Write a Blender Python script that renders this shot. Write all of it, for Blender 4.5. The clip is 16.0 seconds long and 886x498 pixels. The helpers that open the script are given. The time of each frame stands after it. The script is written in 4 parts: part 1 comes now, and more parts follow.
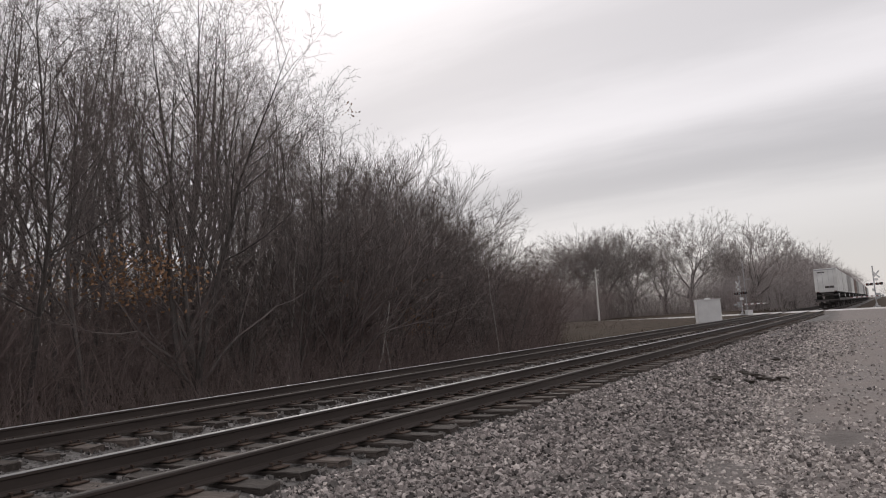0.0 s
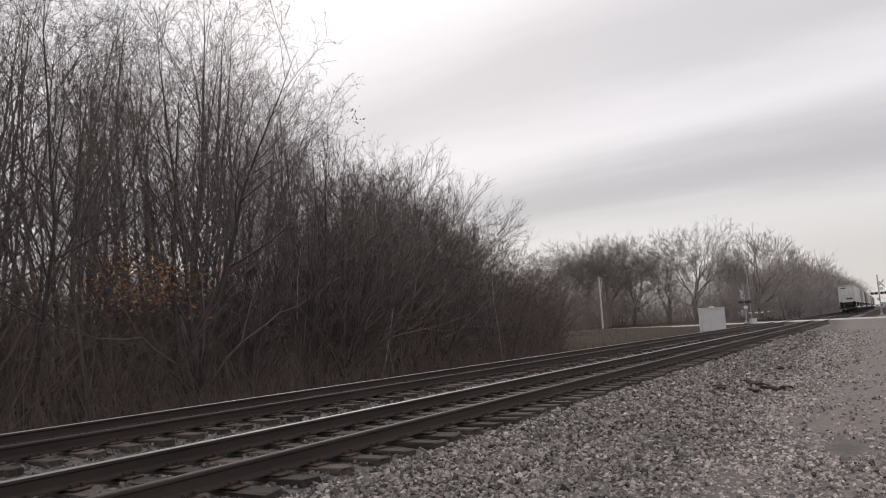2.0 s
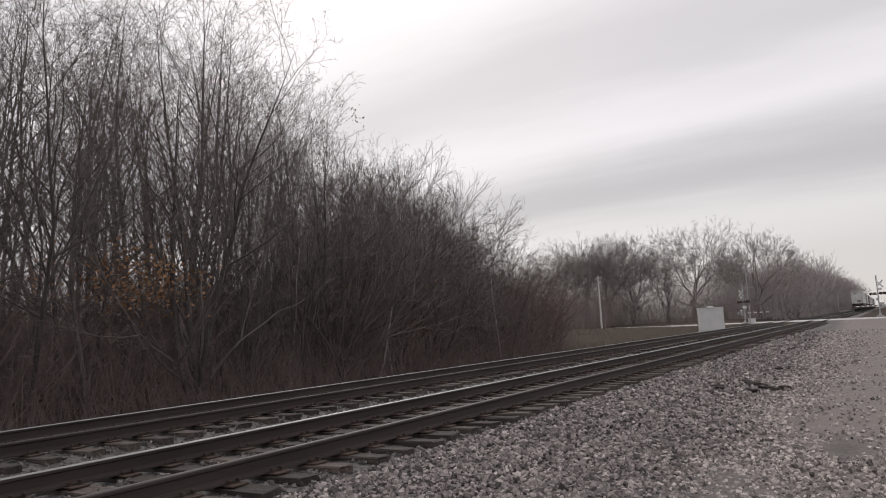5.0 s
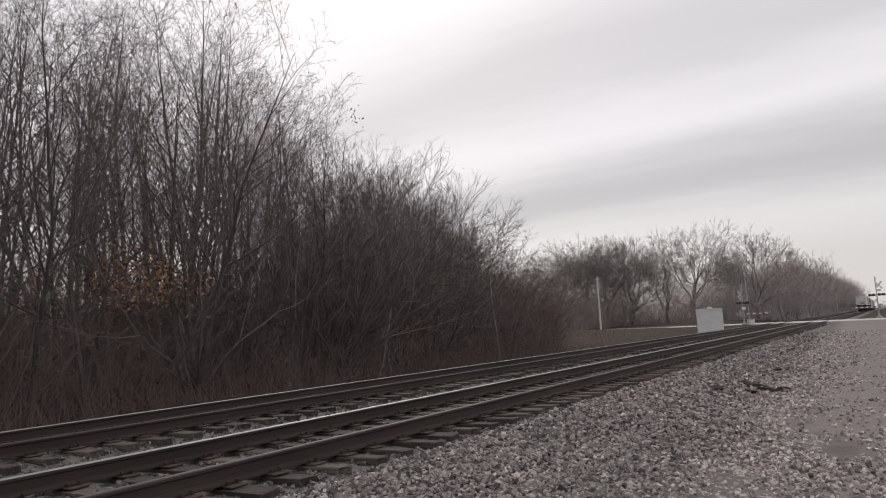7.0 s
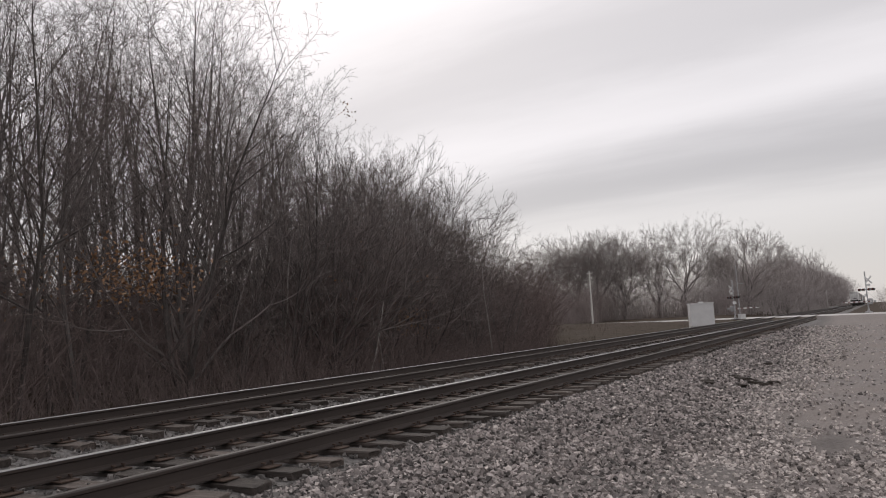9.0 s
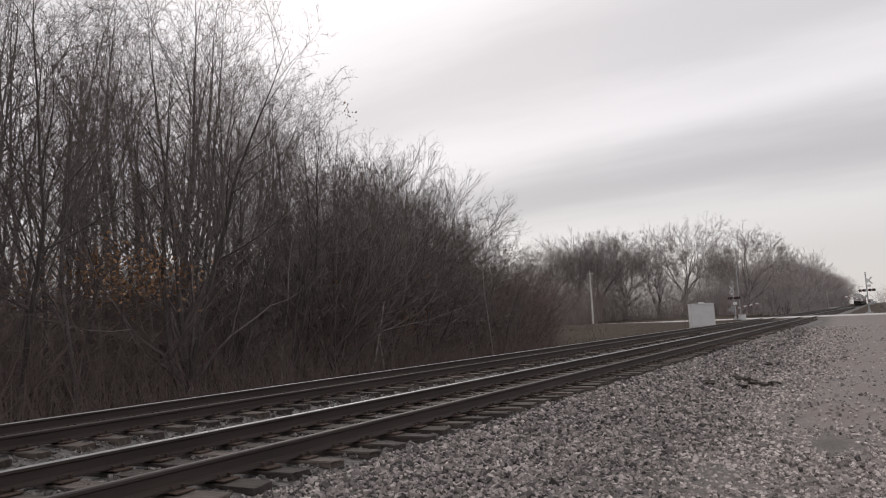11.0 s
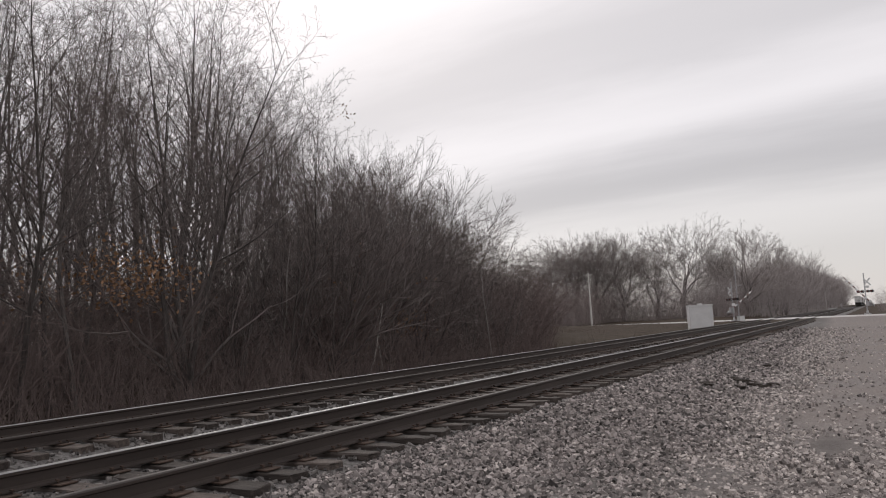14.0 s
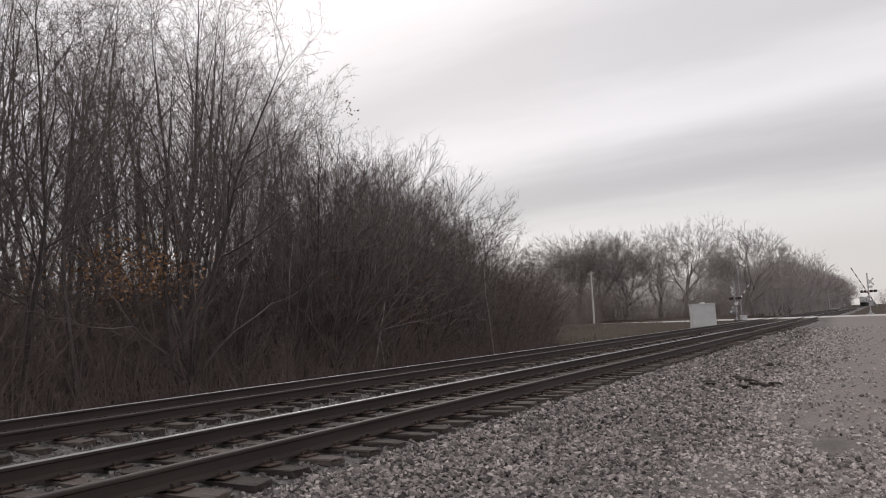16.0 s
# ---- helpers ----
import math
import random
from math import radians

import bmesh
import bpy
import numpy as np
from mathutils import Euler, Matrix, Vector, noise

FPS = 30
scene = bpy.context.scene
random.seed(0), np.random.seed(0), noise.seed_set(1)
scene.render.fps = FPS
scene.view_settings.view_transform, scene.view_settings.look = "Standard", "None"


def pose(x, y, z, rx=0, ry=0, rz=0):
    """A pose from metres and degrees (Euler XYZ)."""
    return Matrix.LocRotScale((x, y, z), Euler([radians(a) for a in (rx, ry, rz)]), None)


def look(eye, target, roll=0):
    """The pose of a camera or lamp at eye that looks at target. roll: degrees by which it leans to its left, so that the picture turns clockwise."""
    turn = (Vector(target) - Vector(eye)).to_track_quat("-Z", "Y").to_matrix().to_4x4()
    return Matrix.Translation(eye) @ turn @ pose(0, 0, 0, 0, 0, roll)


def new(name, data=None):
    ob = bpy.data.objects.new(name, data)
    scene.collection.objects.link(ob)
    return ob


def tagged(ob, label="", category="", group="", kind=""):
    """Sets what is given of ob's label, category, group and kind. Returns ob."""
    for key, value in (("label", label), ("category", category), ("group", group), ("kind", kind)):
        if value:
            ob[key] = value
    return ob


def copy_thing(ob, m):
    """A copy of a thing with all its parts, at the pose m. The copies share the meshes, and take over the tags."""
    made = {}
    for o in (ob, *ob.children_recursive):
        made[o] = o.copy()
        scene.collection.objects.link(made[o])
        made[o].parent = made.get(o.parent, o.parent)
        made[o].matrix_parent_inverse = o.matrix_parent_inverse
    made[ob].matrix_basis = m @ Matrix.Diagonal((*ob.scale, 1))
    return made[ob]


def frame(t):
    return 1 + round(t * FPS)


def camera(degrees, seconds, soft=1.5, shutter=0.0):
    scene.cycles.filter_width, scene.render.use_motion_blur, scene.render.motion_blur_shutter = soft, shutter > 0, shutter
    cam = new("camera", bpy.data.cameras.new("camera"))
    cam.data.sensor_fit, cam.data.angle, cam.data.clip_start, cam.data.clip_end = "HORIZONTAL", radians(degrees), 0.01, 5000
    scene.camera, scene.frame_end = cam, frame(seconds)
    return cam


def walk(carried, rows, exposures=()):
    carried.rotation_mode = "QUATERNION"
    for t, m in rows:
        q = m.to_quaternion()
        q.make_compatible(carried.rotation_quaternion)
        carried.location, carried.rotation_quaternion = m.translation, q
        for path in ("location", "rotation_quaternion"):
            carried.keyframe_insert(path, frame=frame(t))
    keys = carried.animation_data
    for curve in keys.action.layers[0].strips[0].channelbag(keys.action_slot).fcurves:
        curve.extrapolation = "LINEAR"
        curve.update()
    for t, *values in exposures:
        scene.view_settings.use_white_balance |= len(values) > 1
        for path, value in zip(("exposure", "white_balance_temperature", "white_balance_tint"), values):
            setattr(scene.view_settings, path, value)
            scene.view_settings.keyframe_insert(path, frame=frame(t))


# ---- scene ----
# ---- the camera: hand-held on one spot, small turns only ----
EYE = (0.0, 0.0, 1.22)
cam = camera(63.04, 16.0, soft=1.05)
ROWS = [
    (0, 96.026, 3.768, 31.276),
    (0.5, 96.292, 3.604, 31.172),
    (1, 96.402, 3.540, 31.284),
    (1.5, 96.539, 3.585, 31.380),
    (2, 96.610, 3.501, 31.530),
    (2.5, 96.826, 3.393, 31.549),
    (3, 96.979, 3.281, 31.514),
    (3.5, 96.620, 3.216, 31.451),
    (4, 96.530, 3.292, 31.527),
    (6.5, 96.534, 3.347, 31.283),
    (7, 96.586, 3.270, 31.377),
    (7.5, 96.474, 3.268, 31.328),
    (8, 96.356, 3.247, 31.267),
    (8.5, 96.099, 3.215, 30.875),
    (9, 96.067, 3.172, 30.771),
    (11.5, 96.149, 3.140, 30.818),
    (12, 96.260, 3.174, 30.851),
    (12.5, 96.272, 3.098, 30.765),
    (13, 96.339, 3.154, 30.911),
    (13.5, 96.311, 3.121, 30.993),
    (14, 96.224, 3.212, 30.697),
    (14.5, 96.049, 3.115, 30.745),
    (15, 95.936, 3.002, 30.592),
    (15.5, 95.969, 2.988, 30.839),
    (16, 96.015, 2.836, 30.879),
]
walk(cam, [(t, pose(*EYE, a, b, c)) for t, a, b, c in ROWS])

# ---- sky, sun, exposure ----
world = bpy.data.worlds.new("overcast_sky")
scene.world = world
world.use_nodes = True
wt = world.node_tree
for n in list(wt.nodes):
    wt.nodes.remove(n)
w_out = wt.nodes.new("ShaderNodeOutputWorld")
w_bg = wt.nodes.new("ShaderNodeBackground")
w_sky = wt.nodes.new("ShaderNodeTexSky")
w_sky.sky_type, w_sky.sun_disc = "NISHITA", False
w_sky.sun_elevation, w_sky.sun_rotation = radians(34), radians(-37)
w_co = wt.nodes.new("ShaderNodeTexCoord")
w_sep = wt.nodes.new("ShaderNodeSeparateXYZ")
wt.links.new(w_co.outputs["Generated"], w_sep.inputs[0])


def wmath(op, a, b, clamp=False):
    n = wt.nodes.new("ShaderNodeMath")
    n.operation, n.use_clamp = op, clamp
    for i, v in enumerate((a, b)):
        if isinstance(v, (int, float)):
            n.inputs[i].default_value = v
        else:
            wt.links.new(v, n.inputs[i])
    return n.outputs[0]


# the cloud deck as a flat layer: direction divided by its height
w_h = wmath("ADD", wmath("MAXIMUM", w_sep.outputs[2], 0.0), 0.10)
w_u = wmath("DIVIDE", w_sep.outputs[0], w_h)
w_v = wmath("DIVIDE", w_sep.outputs[1], w_h)
w_comb = wt.nodes.new("ShaderNodeCombineXYZ")
wt.links.new(w_u, w_comb.inputs[0])
wt.links.new(w_v, w_comb.inputs[1])
w_map = wt.nodes.new("ShaderNodeMapping")
w_map.inputs["Rotation"].default_value = (0, 0, radians(-15))
w_map.inputs["Scale"].default_value = (0.55, 1.5, 1)
wt.links.new(w_comb.outputs[0], w_map.inputs[0])
w_no = wt.nodes.new("ShaderNodeTexNoise")
w_no.inputs["Scale"].default_value = 1.0
w_no.inputs["Detail"].default_value = 8
w_no.inputs["Roughness"].default_value = 0.56
wt.links.new(w_map.outputs[0], w_no.inputs["Vector"])
# long rolls of cloud, one behind another, with ragged edges
w_q = wmath("ADD", wmath("MULTIPLY", w_u, 0.02), wmath("MULTIPLY", w_v, 0.966))
w_q = wmath("ADD", w_q, wmath("MULTIPLY", wmath("SUBTRACT", w_no.outputs[0], 0.5), 0.9))
w_q = wmath("DIVIDE", w_q, 6.0, True)
w_ramp = wt.nodes.new("ShaderNodeValToRGB")
w_ramp.color_ramp.interpolation = "B_SPLINE"
ROLLS = ((0.0, 0.72), (0.12, 0.80), (0.18, 0.93), (0.235, 0.99), (0.315, 0.53), (0.395, 0.94), (0.45, 0.77), (0.515, 0.53), (0.59, 0.55), (0.665, 0.79), (0.78, 0.72), (0.92, 0.66))
while len(w_ramp.color_ramp.elements) < len(ROLLS):
    w_ramp.color_ramp.elements.new(0.5)
for el, (q, c) in zip(w_ramp.color_ramp.elements, ROLLS):
    el.position, el.color = q, (c * 1.02, c * 0.972, c * (0.985 if q < 0.6 else 0.965), 1)
wt.links.new(w_q, w_ramp.inputs[0])
w_mix = wt.nodes.new("ShaderNodeMixRGB")
w_mix.inputs[0].default_value = 0.93
w_mul = wt.nodes.new("ShaderNodeMixRGB")
w_mul.blend_type, w_mul.inputs[0].default_value = "MULTIPLY", 1.0
w_mul.inputs[2].default_value = (0.12, 0.12, 0.12, 1)
wt.links.new(w_sky.outputs[0], w_mul.inputs[1])
wt.links.new(w_mul.outputs[0], w_mix.inputs[1])
wt.links.new(w_ramp.outputs[0], w_mix.inputs[2])
wt.links.new(w_mix.outputs[0], w_bg.inputs[0])
# the veiled sun brightens the deck round it
SUN_WAY = Vector((-0.50, 0.66, 0.56)).normalized()
w_dot = wt.nodes.new("ShaderNodeVectorMath")
w_dot.operation = "DOT_PRODUCT"
w_dot.inputs[1].default_value = SUN_WAY
wt.links.new(w_co.outputs["Generated"], w_dot.inputs[0])
w_glow = wmath("POWER", wmath("MAXIMUM", w_dot.outputs["Value"], 0.0), 10.0)
wt.links.new(wmath("ADD", wmath("MULTIPLY", w_glow, 0.10), 1.0), w_bg.inputs[1])
wt.links.new(w_bg.outputs[0], w_out.inputs[0])

sun = new("sun", bpy.data.lights.new("sun", "SUN"))
sun.data.energy, sun.data.angle, sun.data.color = 0.7, radians(20), (1.0, 0.96, 0.9)
sun.matrix_world = look(SUN_WAY * 120, (0, 0, 0))
scene.view_settings.exposure = 0.0


# ---- materials ----
def ramp_mat(name, cols, scale=5.0, detail=6.0, rough=0.85, metal=0.0, bump=0.3, bump_scale=None, coords="Object",
             stretch=(1, 1, 1), vary="", vary_amount=0.5, big=None, bump_dist=0.02):
    """A surface of mottled colours, with relief; vary: 'object' or 'island' shifts the brightness from piece to piece."""
    m = bpy.data.materials.new(name)
    m.use_nodes = True
    t = m.node_tree
    b = t.nodes["Principled BSDF"]
    b.inputs["Roughness"].default_value, b.inputs["Metallic"].default_value = rough, metal
    co = t.nodes.new("ShaderNodeTexCoord")
    mp = t.nodes.new("ShaderNodeMapping")
    mp.inputs["Scale"].default_value = stretch
    t.links.new(co.outputs[coords], mp.inputs[0])
    no = t.nodes.new("ShaderNodeTexNoise")
    no.inputs["Scale"].default_value, no.inputs["Detail"].default_value = scale, detail
    no.inputs["Roughness"].default_value = 0.65
    t.links.new(mp.outputs[0], no.inputs["Vector"])
    rp = t.nodes.new("ShaderNodeValToRGB")
    while len(rp.color_ramp.elements) < len(cols):
        rp.color_ramp.elements.new(0.5)
    for i, (el, c) in enumerate(zip(rp.color_ramp.elements, cols)):
        el.position, el.color = 0.3 + 0.4 * i / max(1, len(cols) - 1), (*c, 1)
    t.links.new(no.outputs[0], rp.inputs[0])
    col = rp.outputs[0]
    if big:
        # a second, coarser layer: stains and patches
        n2 = t.nodes.new("ShaderNodeTexNoise")
        n2.inputs["Scale"].default_value, n2.inputs["Detail"].default_value = big[0], 3
        t.links.new(co.outputs[coords], n2.inputs["Vector"])
        r2 = t.nodes.new("ShaderNodeValToRGB")
        r2.color_ramp.elements[0].position, r2.color_ramp.elements[1].position = 0.42, 0.62
        t.links.new(n2.outputs[0], r2.inputs[0])
        mx = t.nodes.new("ShaderNodeMixRGB")
        mx.inputs[2].default_value = (*big[1], 1)
        sc = t.nodes.new("ShaderNodeMath")
        sc.operation, sc.inputs[1].default_value = "MULTIPLY", big[2]
        t.links.new(r2.outputs[0], sc.inputs[0])
        t.links.new(sc.outputs[0], mx.inputs[0])
        t.links.new(col, mx.inputs[1])
        col = mx.outputs[0]
    if vary:
        src = t.nodes.new("ShaderNodeObjectInfo" if vary == "object" else "ShaderNodeNewGeometry")
        mr = t.nodes.new("ShaderNodeMapRange")
        mr.inputs["To Min"].default_value, mr.inputs["To Max"].default_value = 1 - vary_amount, 1 + vary_amount
        t.links.new(src.outputs["Random" if vary == "object" else "Random Per Island"], mr.inputs["Value"])
        hs = t.nodes.new("ShaderNodeHueSaturation")
        t.links.new(mr.outputs[0], hs.inputs["Value"])
        t.links.new(col, hs.inputs["Color"])
        col = hs.outputs[0]
    t.links.new(col, b.inputs["Base Color"])
    if bump:
        bn = t.nodes.new("ShaderNodeTexNoise")
        bn.inputs["Scale"].default_value, bn.inputs["Detail"].default_value = bump_scale or scale * 4, 4
        t.links.new(mp.outputs[0], bn.inputs["Vector"])
        bp = t.nodes.new("ShaderNodeBump")
        bp.inputs["Strength"].default_value, bp.inputs["Distance"].default_value = bump, bump_dist
        t.links.new(bn.outputs[0], bp.inputs["Height"])
        t.links.new(bp.outputs[0], b.inputs["Normal"])
    return m


M_BARK = ramp_mat("bark", [(0.048, 0.041, 0.038), (0.088, 0.077, 0.072), (0.14, 0.125, 0.118)], 3, stretch=(4, 4, 0.6), bump=0.6,
                  vary="object", vary_amount=0.3)
M_TWIG = ramp_mat("twigs", [(0.135, 0.115, 0.110), (0.225, 0.195, 0.186)], 1.2, bump=0, vary="object", vary_amount=0.25)
# twigs of the far belt and oaks: base colours raised to imitate haze
M_GREY_HAZED = ramp_mat("haze_paled_grey_twigs", [(0.31, 0.280, 0.272), (0.43, 0.392, 0.382)], 0.4, bump=0, vary="object", vary_amount=0.15)
M_OAKTWIG_HAZED = ramp_mat("haze_paled_oak_twigs", [(0.25, 0.224, 0.214), (0.36, 0.325, 0.312)], 0.6, bump=0, vary="object", vary_amount=0.15)
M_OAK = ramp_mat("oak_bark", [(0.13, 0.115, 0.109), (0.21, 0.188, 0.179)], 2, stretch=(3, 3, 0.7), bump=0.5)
M_BRUSH = ramp_mat("brush_stems", [(0.115, 0.089, 0.084), (0.165, 0.130, 0.122), (0.21, 0.168, 0.158)], 0.5, bump=0, vary="island", vary_amount=0.25)
# far hedge: brush colour lightened, with the veil of haze painted in
M_HEDGE_HAZED = ramp_mat("haze_paled_hedge_stems", [(0.24, 0.200, 0.192), (0.36, 0.310, 0.296)], 0.4, bump=0, vary="island", vary_amount=0.2)
M_LEAF = ramp_mat("dry_leaves", [(0.22, 0.115, 0.06), (0.31, 0.19, 0.11)], 6, bump=0, vary="island", vary_amount=0.4)
M_LITTER = ramp_mat("leaf_litter", [(0.034, 0.025, 0.019), (0.064, 0.048, 0.037), (0.10, 0.077, 0.058)], 1.5, detail=9, bump=0.6, big=(0.12, (0.062, 0.050, 0.037), 0.5))
M_GRASS = ramp_mat("dry_grass", [(0.065, 0.052, 0.041), (0.12, 0.10, 0.08)], 2, bump=0, vary="island", vary_amount=0.35)
M_LOT = ramp_mat("gravel_lot", [(0.105, 0.090, 0.084), (0.185, 0.161, 0.151), (0.29, 0.258, 0.246)], 22, detail=10, bump=0.6, bump_scale=26,
                 big=(0.35, (0.20, 0.168, 0.152), 0.7), bump_dist=0.03)
lt = M_LOT.node_tree
l_bsdf = lt.nodes["Principled BSDF"]
l_old = l_bsdf.inputs["Base Color"].links[0].from_socket
l_co = lt.nodes.new("ShaderNodeTexCoord")
l_map = lt.nodes.new("ShaderNodeMapping")
l_map.inputs["Location"].default_value = (0.50 / 0.28, -8.15 / 0.75, 0)
l_map.inputs["Scale"].default_value = (1 / 0.28, 1 / 0.75, 0)
lt.links.new(l_co.outputs["Object"], l_map.inputs[0])
l_len = lt.nodes.new("ShaderNodeVectorMath")
l_len.operation = "LENGTH"
lt.links.new(l_map.outputs[0], l_len.inputs[0])
l_no = lt.nodes.new("ShaderNodeTexNoise")
l_no.inputs["Scale"].default_value, l_no.inputs["Detail"].default_value = 5.0, 6
lt.links.new(l_co.outputs["Object"], l_no.inputs["Vector"])
l_add = lt.nodes.new("ShaderNodeMath")
l_add.operation = "ADD"
lt.links.new(l_len.outputs["Value"], l_add.inputs[0])
lt.links.new(l_no.outputs[0], l_add.inputs[1])
l_rp = lt.nodes.new("ShaderNodeMapRange")
l_rp.inputs["From Min"].default_value, l_rp.inputs["From Max"].default_value = 0.7, 1.9
l_rp.inputs["To Min"].default_value, l_rp.inputs["To Max"].default_value = 0.7, 0.0
lt.links.new(l_add.outputs[0], l_rp.inputs["Value"])
l_mx = lt.nodes.new("ShaderNodeMixRGB")
l_mx.inputs[2].default_value = (0.06, 0.050, 0.045, 1)
lt.links.new(l_rp.outputs[0], l_mx.inputs[0])
l_sep = lt.nodes.new("ShaderNodeSeparateXYZ")
lt.links.new(l_co.outputs["Object"], l_sep.inputs[0])
l_edge = lt.nodes.new("ShaderNodeMath")
l_edge.operation, l_edge.inputs[1].default_value = "MULTIPLY_ADD", 0.035
lt.links.new(l_sep.outputs[1], l_edge.inputs[0])
lt.links.new(l_sep.outputs[0], l_edge.inputs[2])
l_wob = lt.nodes.new("ShaderNodeTexNoise")
l_wob.inputs["Scale"].default_value, l_wob.inputs["Detail"].default_value = 1.1, 5
lt.links.new(l_co.outputs["Object"], l_wob.inputs["Vector"])
l_sum = lt.nodes.new("ShaderNodeMath")
l_sum.operation = "ADD"
lt.links.new(l_edge.outputs[0], l_sum.inputs[0])
lt.links.new(l_wob.outputs[0], l_sum.inputs[1])
l_side = lt.nodes.new("ShaderNodeMapRange")
l_side.inputs["From Min"].default_value, l_side.inputs["From Max"].default_value = -0.9, 0.1
l_side.inputs["To Min"].default_value, l_side.inputs["To Max"].default_value = 0.62, 0.0
lt.links.new(l_sum.outputs[0], l_side.inputs["Value"])
l_fine = lt.nodes.new("ShaderNodeMixRGB")
l_fine.inputs[2].default_value = (0.040, 0.036, 0.034, 1)
lt.links.new(l_side.outputs[0], l_fine.inputs[0])
lt.links.new(l_old, l_fine.inputs[1])
lt.links.new(l_fine.outputs[0], l_mx.inputs[1])
lt.links.new(l_mx.outputs[0], l_bsdf.inputs["Base Color"])
M_BALLAST = ramp_mat("ballast", [(0.05, 0.046, 0.044), (0.12, 0.112, 0.108), (0.22, 0.208, 0.202)], 18, detail=9, bump=1.0, bump_scale=20, bump_dist=0.04)
M_STONE = ramp_mat("crushed_stone", [(0.158, 0.137, 0.130), (0.312, 0.280, 0.267)], 30, bump=0.2, vary="island", vary_amount=0.82)
M_LIGHT = ramp_mat("light_gravel", [(0.29, 0.257, 0.241), (0.50, 0.453, 0.427)], 30, bump=0.2, vary="island", vary_amount=0.65)
M_OILY = ramp_mat("oily_ballast_stone", [(0.085, 0.077, 0.073), (0.19, 0.176, 0.166)], 30, bump=0.2, vary="island", vary_amount=0.7)
M_PALE = ramp_mat("pale_bark", [(0.30, 0.28, 0.26), (0.45, 0.43, 0.40)], 3, stretch=(4, 4, 0.8), bump=0.3)
M_TIE = ramp_mat("weathered_tie", [(0.036, 0.029, 0.025), (0.074, 0.059, 0.051), (0.125, 0.101, 0.089)], 4, stretch=(0.6, 6, 6), bump=0.7,
                 vary="object", vary_amount=0.45)
M_RAIL = ramp_mat("rusted_rail", [(0.030, 0.022, 0.019), (0.06, 0.046, 0.040)], 4, rough=0.75, metal=0.2, bump=0.2, stretch=(1, 0.1, 1))
M_HEAD = ramp_mat("polished_rail_head", [(0.27, 0.265, 0.265), (0.36, 0.355, 0.355)], 3, rough=0.45, metal=1.0, bump=0.03, stretch=(1, 0.05, 1))
M_DULL = ramp_mat("dull_rail_head", [(0.045, 0.038, 0.035), (0.085, 0.073, 0.068)], 3, rough=0.6, metal=0.4, bump=0.05, stretch=(1, 0.05, 1))
M_PLATE = ramp_mat("rusty_plate", [(0.05, 0.033, 0.026), (0.10, 0.068, 0.052)], 9, rough=0.85, metal=0.2, bump=0.3)
M_ROAD = ramp_mat("pale_road", [(0.46, 0.44, 0.43), (0.60, 0.58, 0.57)], 1.5, bump=0.2, big=(0.2, (0.40, 0.38, 0.37), 0.5))
M_WHITE = ramp_mat("white_painted_metal", [(0.62, 0.62, 0.62), (0.72, 0.72, 0.72)], 1.2, rough=0.5, bump=0.05)
M_ALU = ramp_mat("galvanised_steel", [(0.36, 0.36, 0.37), (0.48, 0.48, 0.49)], 3, rough=0.45, metal=0.6, bump=0.05)
M_BLACK = ramp_mat("black_paint", [(0.015, 0.015, 0.016), (0.03, 0.03, 0.03)], 3, rough=0.6, bump=0.05)
M_RED = ramp_mat("red_reflector", [(0.15, 0.085, 0.08), (0.20, 0.115, 0.108)], 4, rough=0.5, bump=0)
M_LENS = ramp_mat("red_lens", [(0.06, 0.012, 0.011), (0.09, 0.018, 0.015)], 4, rough=0.15, bump=0)
M_POLE = ramp_mat("grey_wood_pole", [(0.46, 0.44, 0.42), (0.60, 0.58, 0.56)], 2, stretch=(5, 5, 0.5), bump=0.3)
M_TRAILER = ramp_mat("white_trailer_skin", [(0.66, 0.66, 0.65), (0.76, 0.76, 0.75)], 0.8, rough=0.45, bump=0.05, big=(0.5, (0.42, 0.40, 0.38), 0.4))
M_CONT = ramp_mat("grey_container", [(0.30, 0.30, 0.30), (0.40, 0.40, 0.39)], 0.8, rough=0.6, bump=0.1, big=(0.6, (0.25, 0.21, 0.18), 0.5))
M_CONTB = ramp_mat("brown_container", [(0.16, 0.10, 0.08), (0.21, 0.14, 0.11)], 0.8, rough=0.6, bump=0.1)
M_CAR = ramp_mat("sooty_steel", [(0.045, 0.04, 0.038), (0.08, 0.072, 0.068)], 2, rough=0.75, bump=0.2)
M_TYRE = ramp_mat("tyre", [(0.018, 0.018, 0.018), (0.03, 0.03, 0.03)], 6, rough=0.9, bump=0.2)


for m_ in (M_LITTER, M_GRASS, M_BRUSH, M_HEDGE_HAZED, M_TWIG, M_GREY_HAZED, M_OAKTWIG_HAZED):
    m_.node_tree.nodes["Principled BSDF"].inputs["Specular IOR Level"].default_value = 0.1
    m_.node_tree.nodes["Principled BSDF"].inputs["Roughness"].default_value = 0.95


